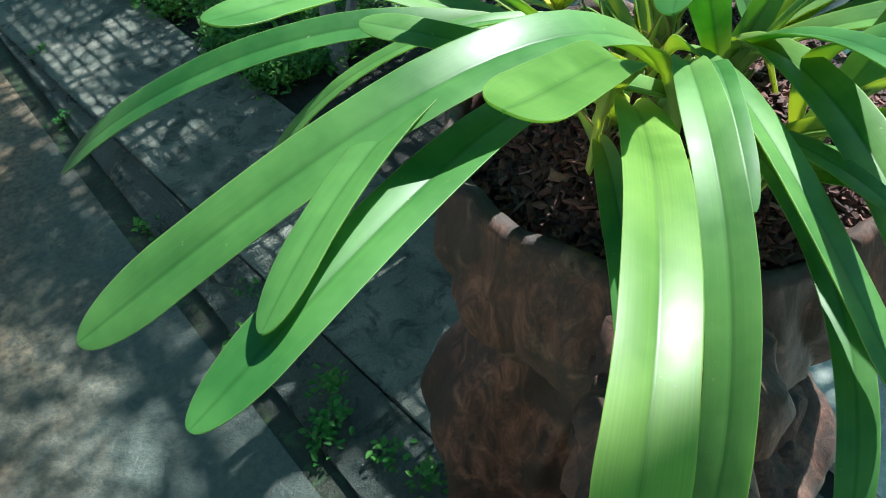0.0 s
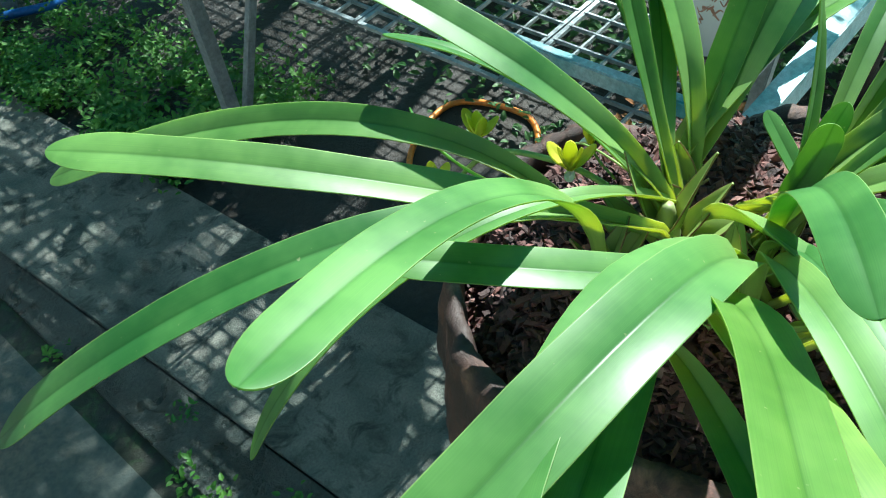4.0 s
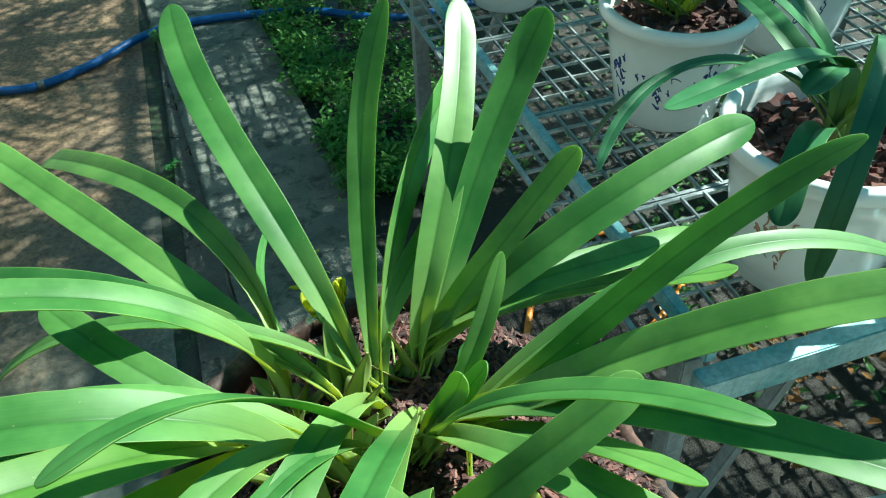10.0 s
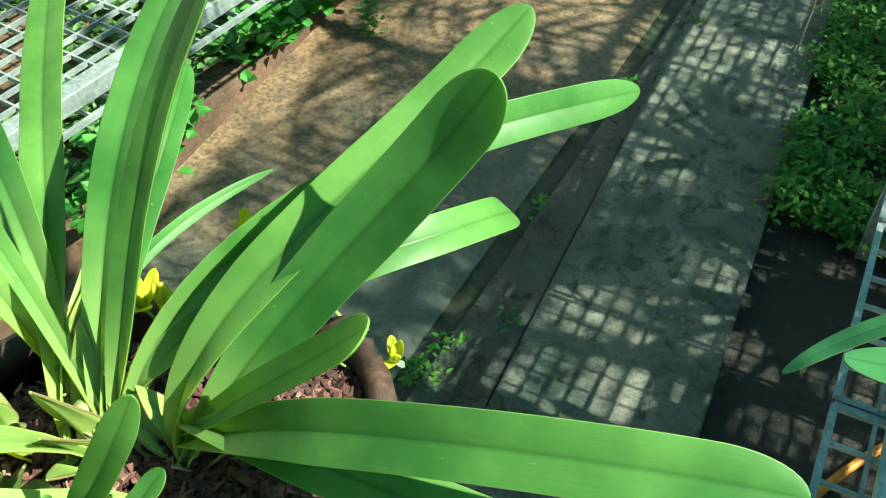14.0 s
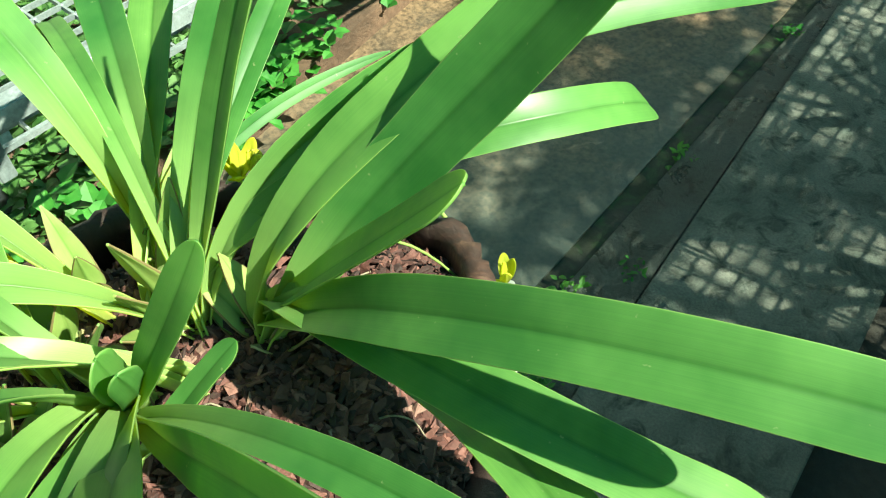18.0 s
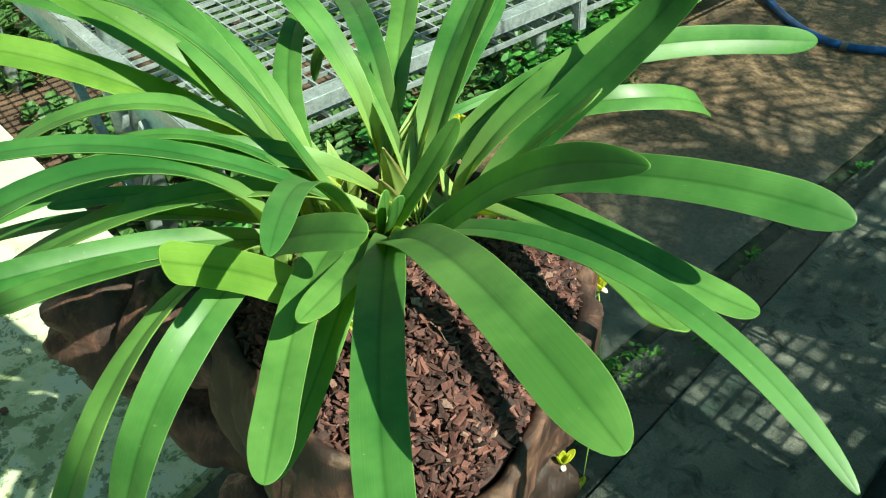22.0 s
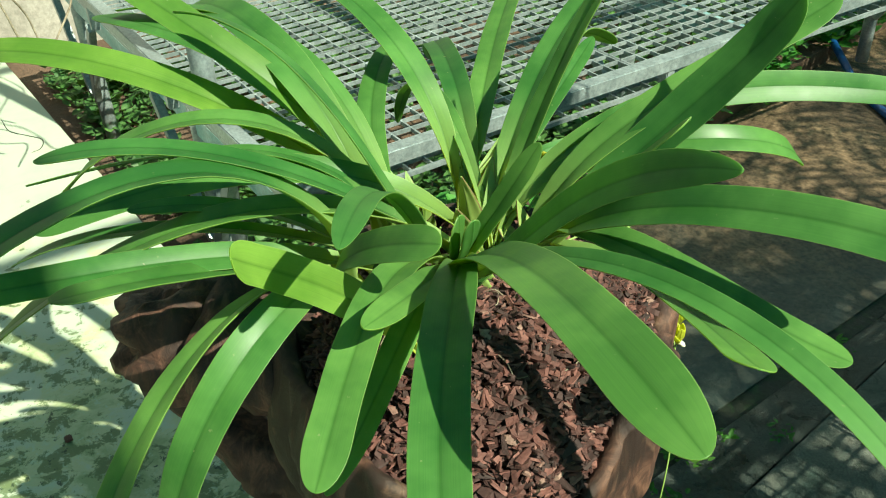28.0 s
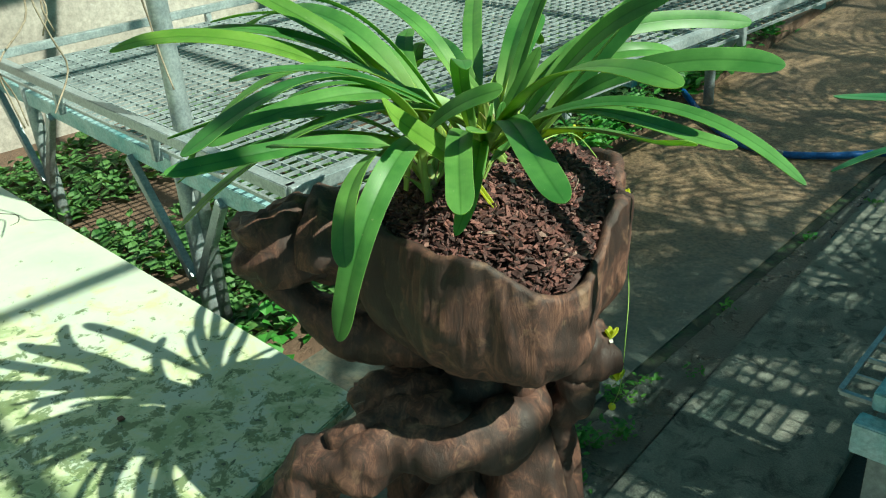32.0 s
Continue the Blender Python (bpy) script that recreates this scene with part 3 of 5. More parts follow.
def lump_data(at, size, turn, seed, n=40, rough=0.35, lump=9.0):
    """A knotty lump: an ellipsoid with deep folds."""
    verts, faces = [], []
    rot = Euler((0, 0, radians(turn))).to_matrix()
    rows = n // 2
    for i in range(rows + 1):
        e = math.pi * i / rows - math.pi / 2
        for j in range(n):
            a = 2 * math.pi * j / n
            d = Vector((math.cos(e) * math.cos(a), math.cos(e) * math.sin(a), math.sin(e)))
            k = 1 + rough * noise.noise(d * 1.6 + Vector((seed, 0, 0))) + rough * 0.45 * noise.noise(d * lump * 0.5 + Vector((0, seed, 0)))
            k -= 0.12 * max(0.0, 1 - abs(noise.noise(d * 2.3 + Vector((0, 0, seed)))) * 9)
            verts.append(Vector(at) + rot @ Vector((d.x * size[0], d.y * size[1], d.z * size[2])) * k)
    for i in range(rows):
        for j in range(n):
            faces.append((i * n + j, i * n + (j + 1) % n, (i + 1) * n + (j + 1) % n, (i + 1) * n + j))
    return verts, faces


def build_planter():
    pot = thing("root_planter", "dark brown carved tree-root planter standing on root feet", "planter")
    n, rows = 180, 50
    verts, faces = [], []

    def ring_point(a, f, inset):
        top = rim_height(a)
        z = 0.634 + (top - 0.634) * f
        r = bowl_radius(a, f)
        d = Vector((math.cos(a), math.sin(a), 0))
        ca, sa = d.x, d.y
        groove = noise.noise(Vector((ca * 2.6, sa * 2.6, z * 3.0))) * 0.018
        groove += noise.noise(Vector((ca * 6, sa * 6, z * 12 + 3))) * 0.005
        groove += noise.noise(Vector((ca * 20, sa * 20, z * 24))) * 0.0035
        fold = noise.noise(Vector((ca * 2.6, sa * 2.6, z * 5.0 + 7)))
        groove -= 0.009 * max(0.0, 1 - abs(fold) * 7) * math.sin(min(1, f * 1.05) * math.pi)
        furrow = noise.noise(Vector((ca * 11, sa * 11, z * 4 + 2 * fold)))
        groove -= 0.004 * max(0.0, 1 - abs(furrow) * 4) * (0.3 + 0.7 * f)
        return POT + d * (r + groove * (1 - inset * 0.7) - inset * 0.017) + Vector((0, 0, z))

    for i in range(rows + 1):
        for j in range(n):
            verts.append(ring_point(2 * math.pi * j / n, i / rows, 0))
    for i in range(3):
        for j in range(n):
            p = ring_point(2 * math.pi * j / n, 1.0, (0.4, 0.85, 1.0)[i])
            p.z += (0.004, 0.001, -0.016)[i]
            verts.append(p)
    for i in range(8):
        for j in range(n):
            verts.append(ring_point(2 * math.pi * j / n, 1 - 0.1 * (i + 1), 1.0))
    total = len(verts) // n
    for i in range(total - 1):
        for j in range(n):
            q = (j + 1) % n
            faces.append((i * n + j, i * n + q, (i + 1) * n + q, (i + 1) * n + j))
    faces.append(tuple(range(n))[::-1])
    faces.append(tuple(range((total - 1) * n, total * n)))
    mesh_part("bowl", verts, faces, M_ROOT, pot, "hollowed bowl with a wavy grained rim", True)
    mesh_part("burl", *lump_data((-0.108, -0.112, 0.765), (0.088, 0.058, 0.056), 45, 3.1), M_ROOT, pot, "knotty burl of root wood", True)
    tube("root_bridge", [(0.03, -0.02, 0.765), (-0.03, -0.055, 0.768), (-0.085, -0.095, 0.775)], [0.04, 0.06, 0.055], M_ROOT, pot, "", 24, 10, 0.5, 17)
    tube("root_loop", [(-0.125, -0.115, 0.755), (-0.115, -0.118, 0.715), (-0.092, -0.112, 0.675), (-0.050, -0.085, 0.643), (0.0, -0.05, 0.632), (0.05, -0.02, 0.632)], [0.036, 0.03, 0.03, 0.034, 0.036, 0.03], M_ROOT, pot, "looped root with a gap behind it", 24, 12, 0.5, 17)
    mesh_part("knot", *lump_data((0.165, 0.15, 0.59), (0.045, 0.04, 0.05), 20, 5.7, 28), M_ROOT, pot, "", True)
    tube("root_foot", [(0.160, 0.145, 0.59), (0.166, 0.14, 0.53), (0.15, 0.125, 0.49), (0.145, 0.12, 0.42), (0.155, 0.125, 0.33), (0.16, 0.13, 0.15), (0.18, 0.14, -0.03)], [0.03, 0.032, 0.03, 0.02, 0.019, 0.03, 0.045], M_ROOT, pot, "", 20, 12, 0.6, 20)
    tube("root_foot", [(0.09, 0.085, 0.56), (0.132, 0.049, 0.529), (0.14, -0.009, 0.534), (0.089, -0.065, 0.522), (0.032, -0.115, 0.505), (-0.018, -0.158, 0.480), (-0.052, -0.186, 0.415), (-0.062, -0.196, 0.30), (-0.07, -0.20, -0.03)], [0.04, 0.042, 0.045, 0.05, 0.046, 0.05, 0.046, 0.04, 0.05], M_ROOT, pot, "pale worn arching root", 26, 12, 0.55, 14)
    tube("root_foot", [(0.098, -0.019, 0.558), (0.043, -0.088, 0.544), (-0.008, -0.157, 0.516)], [0.028, 0.032, 0.022], M_ROOT, pot, "", 18, 10, 0.5, 22)
    tube("root_foot", [(0.15, 0.02, 0.36), (0.16, 0.0, 0.25), (0.19, -0.02, 0.12), (0.22, -0.05, -0.03)], [0.05, 0.045, 0.045, 0.055], M_ROOT, pot, "", 16, 9, 0.5, 15)
    mesh_part("root_saddle", *lump_data((0.055, -0.015, 0.525), (0.125, 0.085, 0.07), 45, 6.4, 44, 0.3, 10.0), M_ROOT, pot, "", True)
    mesh_part("root_stump", *lump_data((0.03, 0.03, 0.2), (0.135, 0.105, 0.25), 45, 8.3, 60, 0.35, 11.0), M_ROOT, pot, "", True)
    verts, faces, n, rows = [], [], 90, 34
    for i in range(rows + 1):
        z = -0.03 + 0.64 * i / rows
        for j in range(n):
            a = 2 * math.pi * j / n
            r = 1 / math.hypot(math.cos(a - 2.43) / 0.165, math.sin(a - 2.43) / 0.09) * (1.0 + 0.18 * (1 - z / 0.6) ** 2)
            r *= 1 - 0.33 * math.exp(-(((z - 0.5) / 0.08) ** 2)) * (0.6 + 0.4 * math.cos(a + 0.8))
            d = Vector((math.cos(a), math.sin(a), 0))
            r *= 1 + 0.24 * noise.noise(Vector((d.x * 2.6, d.y * 2.6, z * 3))) + 0.08 * noise.noise(Vector((d.x * 7, d.y * 7, z * 7)))
            r *= 1 - 0.45 * max(0.0, (z - 0.46) / 0.15) ** 1.5
            verts.append(Vector((0.03, 0.145, z)).lerp(Vector((0.08, 0.1, z)), max(0.0, (z - 0.4) / 0.21)) + d * r)
    for i in range(rows):
        for j in range(n):
            faces.append((i * n + j, i * n + (j + 1) % n, (i + 1) * n + (j + 1) % n, (i + 1) * n + j))
    faces.append(tuple(range(rows * n, rows * n + n)))
    mesh_part("root_trunk", verts, faces, M_ROOT, pot, "", True)
    return pot


build_planter()


def mound(x, y):
    """Height of the bark surface in the planter."""
    r = math.hypot(x - POT.x, y - POT.y)
    return 0.866 - 4.6 * max(0, r - 0.045) ** 2 + 0.008 * noise.noise(Vector((x * 22, y * 22, 0)))


def build_bark():
    verts, faces = [], []
    n = 40
    for i in range(13):
        for j in range(n):
            a = 2 * math.pi * j / n
            r = bowl_radius(a, 0.95) * 0.9 * i / 12
            x, y = POT.x + r * math.cos(a), POT.y + r * math.sin(a)
            verts.append((x, y, mound(x, y) - 0.012))
    for i in range(12):
        for j in range(n):
            faces.append((i * n + j, (i + 1) * n + j, (i + 1) * n + (j + 1) % n, i * n + (j + 1) % n))
    rnd = random.Random(4)
    for _ in range(11000):
        a, q = rnd.uniform(0, 2 * math.pi), math.sqrt(rnd.uniform(0.0, 1)) * 0.9
        r = bowl_radius(a, 0.95) * q
        x, y = POT.x + r * math.cos(a), POT.y + r * math.sin(a)
        lx, ly, lz = rnd.uniform(0.003, 0.0105), rnd.uniform(0.0014, 0.0048), rnd.uniform(0.0005, 0.0014)
        m = Matrix.Translation((x, y, mound(x, y) + rnd.uniform(-0.007, 0.005))) @ Euler((rnd.gauss(0, 0.45), rnd.gauss(0, 0.45), rnd.uniform(0, 6.3))).to_matrix().to_4x4()
        k = len(verts)
        for sx, sy, sz in ((-1, -1, -1), (1, -0.6, -1), (1, 0.7, -1), (-0.8, 1, -1), (-0.9, -0.8, 1), (0.85, -0.7, 1), (0.9, 0.5, 1), (-0.7, 0.8, 1)):
            verts.append(m @ Vector((sx * lx * rnd.uniform(0.55, 1.15), sy * ly * rnd.uniform(0.5, 1.15), sz * lz * rnd.uniform(0.4, 1.3))))
        faces.extend([(k, k + 3, k + 2, k + 1), (k + 4, k + 5, k + 6, k + 7), (k, k + 1, k + 5, k + 4), (k + 1, k + 2, k + 6, k + 5), (k + 2, k + 3, k + 7, k + 6), (k + 3, k, k + 4, k + 7)])
    bed = thing("bark_mulch", "reddish brown fir bark chips filling the planter", "bark", at=(POT.x, POT.y, 0.84))
    rest = mesh_part("bark_rest", [Vector(v) - bed.location for v in verts], faces, M_CHIP, bed)
    tagged(rest, kind="stuff")
    shapes = []
    for _ in range(8):
        lx, ly, lz = rnd.uniform(0.006, 0.012), rnd.uniform(0.0025, 0.0055), rnd.uniform(0.0010, 0.0018)
        v = [(sx * lx * rnd.uniform(0.6, 1.1), sy * ly * rnd.uniform(0.6, 1.1), sz * lz * rnd.uniform(0.6, 1.3)) for sx, sy, sz in ((-1, -0.7, -1), (0.2, -1, -1), (1, -0.4, -1), (0.8, 0.7, -1), (-0.1, 1, -1), (-0.9, 0.6, -1), (-0.9, -0.6, 1), (0.2, -0.9, 1), (0.9, -0.3, 1), (0.7, 0.6, 1), (-0.1, 0.9, 1), (-0.8, 0.5, 1))]
        me = bpy.data.meshes.new("bark_chip")
        me.from_pydata(v, [], [(5, 4, 3, 2, 1, 0), (6, 7, 8, 9, 10, 11)] + [(k, (k + 1) % 6, 6 + (k + 1) % 6, 6 + k) for k in range(6)])
        me.materials.append(M_FLAKE)
        shapes.append(me)
    for k in range(290):
        a, q = rnd.uniform(3.6, 6.6), math.sqrt(rnd.uniform(0.08, 1)) * 0.86
        r = bowl_radius(a, 0.95) * q
        x, y = POT.x + r * math.cos(a), POT.y + r * math.sin(a)
        chip = new("bark_chip", shapes[k % 8])
        chip.parent = bed
        chip.location = Vector((x, y, mound(x, y) + rnd.uniform(0.001, 0.005))) - bed.location
        chip.rotation_euler = (rnd.gauss(0, 0.42), rnd.gauss(0, 0.42), rnd.uniform(0, 6.3))
    return bed


M_CHIP, cnt, cbs = shader("bark_chip")
geo = cnt.nodes.new("ShaderNodeNewGeometry")
cv = coords(cnt)
ccol = ramp(cnt, geo.outputs["Random Per Island"], [(0.0, (0.024, 0.011, 0.01)), (0.4, (0.06, 0.024, 0.021)), (0.8, (0.13, 0.048, 0.04)), (0.96, (0.2, 0.085, 0.07)), (1.0, (0.26, 0.16, 0.13))])
ccol = mix(cnt, ccol, ramp(cnt, noise_of(cnt, cv, 220, 4, 0.7), [(0.3, (0.5, 0.5, 0.5)), (0.7, (1.3, 1.3, 1.3))]), 0.7, "MULTIPLY")
cnt.links.new(ccol, cbs.inputs["Base Color"])
cbs.inputs["Roughness"].default_value = 0.75
bump(cnt, cbs, noise_of(cnt, cv, 300, 4, 0.7), 0.6, 0.002)
M_FLAKE, fnt, fbs = shader("bark_flake")
finfo, fv = fnt.nodes.new("ShaderNodeObjectInfo"), coords(fnt)
fcol = ramp(fnt, finfo.outputs["Random"], [(0.0, (0.028, 0.012, 0.011)), (0.4, (0.07, 0.027, 0.023)), (0.8, (0.14, 0.052, 0.043)), (0.95, (0.21, 0.09, 0.075)), (1.0, (0.24, 0.16, 0.13))])
fcol = mix(fnt, fcol, ramp(fnt, noise_of(fnt, fv, 260, 5, 0.7), [(0.3, (0.5, 0.5, 0.5)), (0.7, (1.35, 1.35, 1.35))]), 0.7, "MULTIPLY")
fnt.links.new(fcol, fbs.inputs["Base Color"])
fbs.inputs["Roughness"].default_value = 0.75
bump(fnt, fbs, noise_of(fnt, fv, 300, 4, 0.7), 0.6, 0.002)
build_bark()

# ---- the orchid ----
orchid = thing("orchid_plant", "large orchid with long strap leaves and small yellow flowers in bark", "orchid", at=(0.08, 0.06, 0.86))


LEAF_COLS = (-1.0, -0.965, -0.65, -0.33, -0.05, 0.0, 0.05, 0.33, 0.65, 0.965, 1.0)


def leaf_data(x, y, z, length, rise, drop, bend, heading, turn, width, fold=0.52, tip_round=None, foot=0.42, rows=26, roll=0, swing=0, stem=0.0, sharp=2.2):
    """A strap leaf that leaves (x, y, z) at a rise and heading, both of which change along its length (degrees)."""
    p = Vector((x, y, z))
    verts, faces = [], []
    tip_round = tip_round or (0.11 if width > 0.022 else 0.2 if width > 0.015 else 0.4)
    cols = LEAF_COLS
    n = len(cols)
    seed = (x * 91.7 + y * 57.3 + heading) % 7
    body = rows - 10
    marks = [(1 - tip_round) * i / body for i in range(body)] + [1 - tip_round + tip_round * math.sin(math.pi / 2 * k / 10) for k in range(11)]
    heel = [3, 2, 1] if stem else []
    last = rows + len(heel)
    marks = [0.0] * len(heel) + marks
    e0, a0 = radians(min(82, max(rise, 58))), radians(heading)
    back = Vector((math.cos(e0) * math.cos(a0), math.cos(e0) * math.sin(a0), math.sin(e0)))
    foot_at = p.copy()
    for i, s in enumerate(marks):
        p = foot_at - back * (stem * heel[i] / 3) if i < len(heel) else foot_at.copy() if i == len(heel) else p
        e, a = radians(rise + drop * s + bend * s * s), radians(heading + turn * s + swing * s * s)
        b = Vector((-math.sin(a), math.cos(a), 0))
        nrm = Vector((-math.sin(e) * math.cos(a), -math.sin(e) * math.sin(a), math.cos(e)))
        lean = radians(roll + 9 * noise.noise(Vector((s * 1.8, seed, 0.3))))
        b, nrm = b * math.cos(lean) + nrm * math.sin(lean), nrm * math.cos(lean) - b * math.sin(lean)
        grow = foot + (1 - foot) * min(1, (s / 0.42)) ** 0.85
        end = max(0.0, (s - (1 - tip_round)) / tip_round)
        w = 0.5 * width * grow * max(0.0, 1 - end**sharp) ** (0.5 if sharp > 2 else 0.8) * (1 - 0.10 * max(0, s - 0.55))
        w *= 1 + 0.05 * noise.noise(Vector((s * 7, seed, 2.2)))
        w = max(w * (1 - 0.08 * heel[i] if i < len(heel) else 1), 0.0008)
        shut = math.atan(fold) * (1 - 0.6 * s) * (1 - 0.6 * end) * (1.0 if stem else 1.6 - 0.6 * min(1, s / 0.35))
        if stem:
            shut += 0.85 * max(0.0, 1 - s / 0.3) ** 1.5
        ripple = [0.035 * noise.noise(Vector((s * length * 26, seed, side * 3.3))) for side in (-1, 1)]
        for c in cols:
            edge = ripple[0] if c < 0 else ripple[1]
            verts.append(p + b * (w * c * math.cos(shut)) + nrm * (w * abs(c) * math.sin(shut) + w * (edge - 0.11) * abs(c) ** 2))
        if len(heel) <= i < last:
            step = marks[i + 1] - s
            sm = s + step / 2
            em, am = radians(rise + drop * sm + bend * sm * sm), radians(heading + turn * sm + swing * sm * sm)
            p = p + Vector((math.cos(em) * math.cos(am), math.cos(em) * math.sin(am), math.sin(em))) * (length * step)
    top = len(verts)
    thick = 0.0011
    for i in range(last + 1):
        for j in range(n):
            k = i * n + j
            up = verts[k] - verts[max(0, i - 1) * n + j] if i else verts[n + j] - verts[j]
            rt = verts[i * n + min(n - 1, j + 1)] - verts[i * n + max(0, j - 1)]
            d = up.cross(rt)
            d = d.normalized() if d.length > 1e-12 else Vector((0, 0, -1))
            verts.append(verts[k] - d * thick * (0.15 if j in (0, n - 1) else 1.0 + (0.5 if cols[j] == 0 else 0)))
    for i in range(last):
        for j in range(n - 1):
            k = i * n + j
            faces.append((k, k + n, k + n + 1, k + 1))
            faces.append((top + k, top + k + 1, top + k + n + 1, top + k + n))
        for j in (0, n - 1):
            k = i * n + j
            faces.append((k, k + n, top + k + n, top + k) if j else (k, top + k, top + k + n, k + n))
    k = last * n
    faces += [(k + j, top + k + j, top + k + j + 1, k + j + 1) for j in range(n - 1)]
    return verts, faces, marks


def blade(name, origin, material, parent, *shape):
    """A leaf part whose mesh also names how far along and across each point lies."""
    verts, faces, marks = leaf_data(*shape)
    ob = mesh_part(name, [Vector(v) - origin for v in verts], faces, material, parent, "", True)
    rib = [abs(c) for c in LEAF_COLS]
    for key, values in (("along", [s for s in marks for _ in rib] * 2), ("rib", list(rib) * (len(marks) * 2))):
        ob.data.attributes.new(key, "FLOAT", "POINT").data.foreach_set("value", values)
    return ob


def grow_leaf(x, y, z, length, rise, drop, bend, heading, turn, width, roll=0, swing=0, skin=None):
    return blade("leaf", Vector(orchid.location), skin or M_LEAF, orchid, x, y, z, length, rise, drop, bend, heading, turn, width, 0.46, None, 0.54, 30, roll, swing, max(0.025, (z - 0.85) * 1.1))


# base (x, y, z), length, rise, change of rise, its bend, heading, turn, width, roll, bend of the turn
grow_leaf(0.036, 0.100, 0.892, 0.374, 24, -6, -15, 139, -2, 0.0301, -13, -6)
grow_leaf(0.004, 0.136, 0.902, 0.433, 35, -93, 27, 98, 117, 0.0259, -24, -106)
grow_leaf(-0.004, 0.119, 0.894, 0.326, 81, -154, 94, 179, 16, 0.0320, -3, 12)
grow_leaf(0.034, 0.112, 0.886, 0.458, 38, -88, 8, 146, 50, 0.0299, -11, -57)
grow_leaf(0.066, 0.106, 0.888, 0.363, 45, -94, -14, 160, 20, 0.0158, 2, -15)
grow_leaf(0.013, 0.027, 0.887, 0.466, 90, -221, 108, 199, -30, 0.0363, -12, 3)
grow_leaf(0.037, 0.035, 0.896, 0.411, 63, -113, 38, 166, 74, 0.0243, 13, -23)
grow_leaf(0.004, 0.072, 0.878, 0.420, 57, -98, 33, 206, 10, 0.0311, -0, -18)
grow_leaf(-0.027, 0.049, 0.902, 0.344, 74, -122, 81, 254, -102, 0.0313, -20, 67, M_YOUNG)
grow_leaf(0.011, 0.063, 0.889, 0.439, 42, -21, -39, 226, 29, 0.0334, -13, -38, M_YOUNG)
grow_leaf(-0.030, 0.046, 0.891, 0.324, 46, -127, 65, 232, 21, 0.0215, 22, -26)
grow_leaf(0.028, 0.026, 0.911, 0.389, 73, -209, 80, 207, 115, 0.0265, -5, -116)
grow_leaf(0.059, 0.043, 0.885, 0.237, 73, -111, 17, 222, 17, 0.0155, -1, -2)
grow_leaf(0.060, 0.084, 0.896, 0.353, 53, -133, 64, 239, 20, 0.0291, -28, -11)
grow_leaf(0.046, 0.013, 0.888, 0.325, 31, -55, -12, 239, 30, 0.0198, 2, -58)
grow_leaf(0.025, 0.007, 0.879, 0.194, 61, -80, 22, 260, -13, 0.0193, -7, 11)
grow_leaf(0.090, 0.062, 0.895, 0.413, 54, -166, 74, 246, 15, 0.0335, 2, -23)
grow_leaf(0.091, 0.078, 0.883, 0.343, 45, -12, -44, 253, -13, 0.0238, 1, 7)
grow_leaf(0.072, -0.030, 0.893, 0.354, 106, -267, 143, 236, 68, 0.0394, 3, -28)
grow_leaf(0.053, 0.015, 0.879, 0.331, 38, -79, 42, 261, 7, 0.0251, -28, -15)
grow_leaf(0.092, 0.052, 0.885, 0.254, 50, -132, 56, 316, 5, 0.0206, -9, -25)
grow_leaf(0.099, 0.127, 0.878, 0.341, 54, -58, -5, 357, 33, 0.0299, 36, -4)
grow_leaf(0.098, 0.130, 0.880, 0.208, 57, -22, 17, 4, 18, 0.0243, 19, -15)
grow_leaf(0.101, 0.125, 0.880, 0.315, 90, -170, 107, 45, 51, 0.0283, 22, -18)
grow_leaf(0.105, 0.127, 0.879, 0.279, 63, -54, 53, 44, 36, 0.0334, 62, -62)
grow_leaf(0.070, 0.112, 0.881, 0.390, 75, -172, 86, 69, -24, 0.0246, 60, 22)
grow_leaf(0.058, 0.112, 0.881, 0.318, 61, -79, -30, 50, -70, 0.0228, 36, 134)
grow_leaf(0.059, 0.108, 0.886, 0.366, 64, -100, 52, 118, 8, 0.0293, -14, -33)
grow_leaf(0.051, 0.105, 0.885, 0.226, 55, -54, 5, 99, 18, 0.0168, 19, 8)
grow_leaf(0.065, 0.110, 0.883, 0.280, 72, -12, -4, 80, 13, 0.0199, 15, -53)
grow_leaf(0.045, 0.090, 0.883, 0.232, 21, -63, 48, 130, -50, 0.0099, 58, -16)
grow_leaf(0.097, 0.051, 0.883, 0.150, 66, -15, 11, 14, 27, 0.0177, 61, 13)
grow_leaf(0.093, 0.056, 0.885, 0.076, 71, -37, 49, -25, 8, 0.0204, 53, -11)
grow_leaf(0.120, 0.039, 0.884, 0.074, 39, 5, -9, 79, -5, 0.0152, 3, -2)
grow_leaf(0.092, 0.052, 0.885, 0.087, 53, 9, 7, 366, -23, 0.0171, 32, -11)
grow_leaf(0.091, 0.052, 0.885, 0.287, 58, -137, 61, 296, 50, 0.0291, 4, -28)
grow_leaf(0.096, 0.057, 0.884, 0.373, 54, -110, 46, -26, -43, 0.0312, 10, 44)
grow_leaf(0.096, 0.050, 0.881, 0.417, 45, -7, -46, 339, -6, 0.0334, 10, 18)
grow_leaf(0.097, 0.045, 0.882, 0.417, 49, -88, 10, 13, 7, 0.0175, 16, -29)
grow_leaf(0.095, 0.131, 0.882, 0.284, 63, -194, 126, 352, 46, 0.0295, 9, -14)
grow_leaf(0.097, 0.130, 0.879, 0.263, 33, -109, 108, 377, -36, 0.0354, -19, -15)
grow_leaf(0.092, 0.050, 0.885, 0.344, 29, 86, -99, -2, -14, 0.0215, 63, 20)
grow_leaf(0.092, 0.052, 0.885, 0.214, 44, -48, 22, 327, -31, 0.0218, -19, 9)
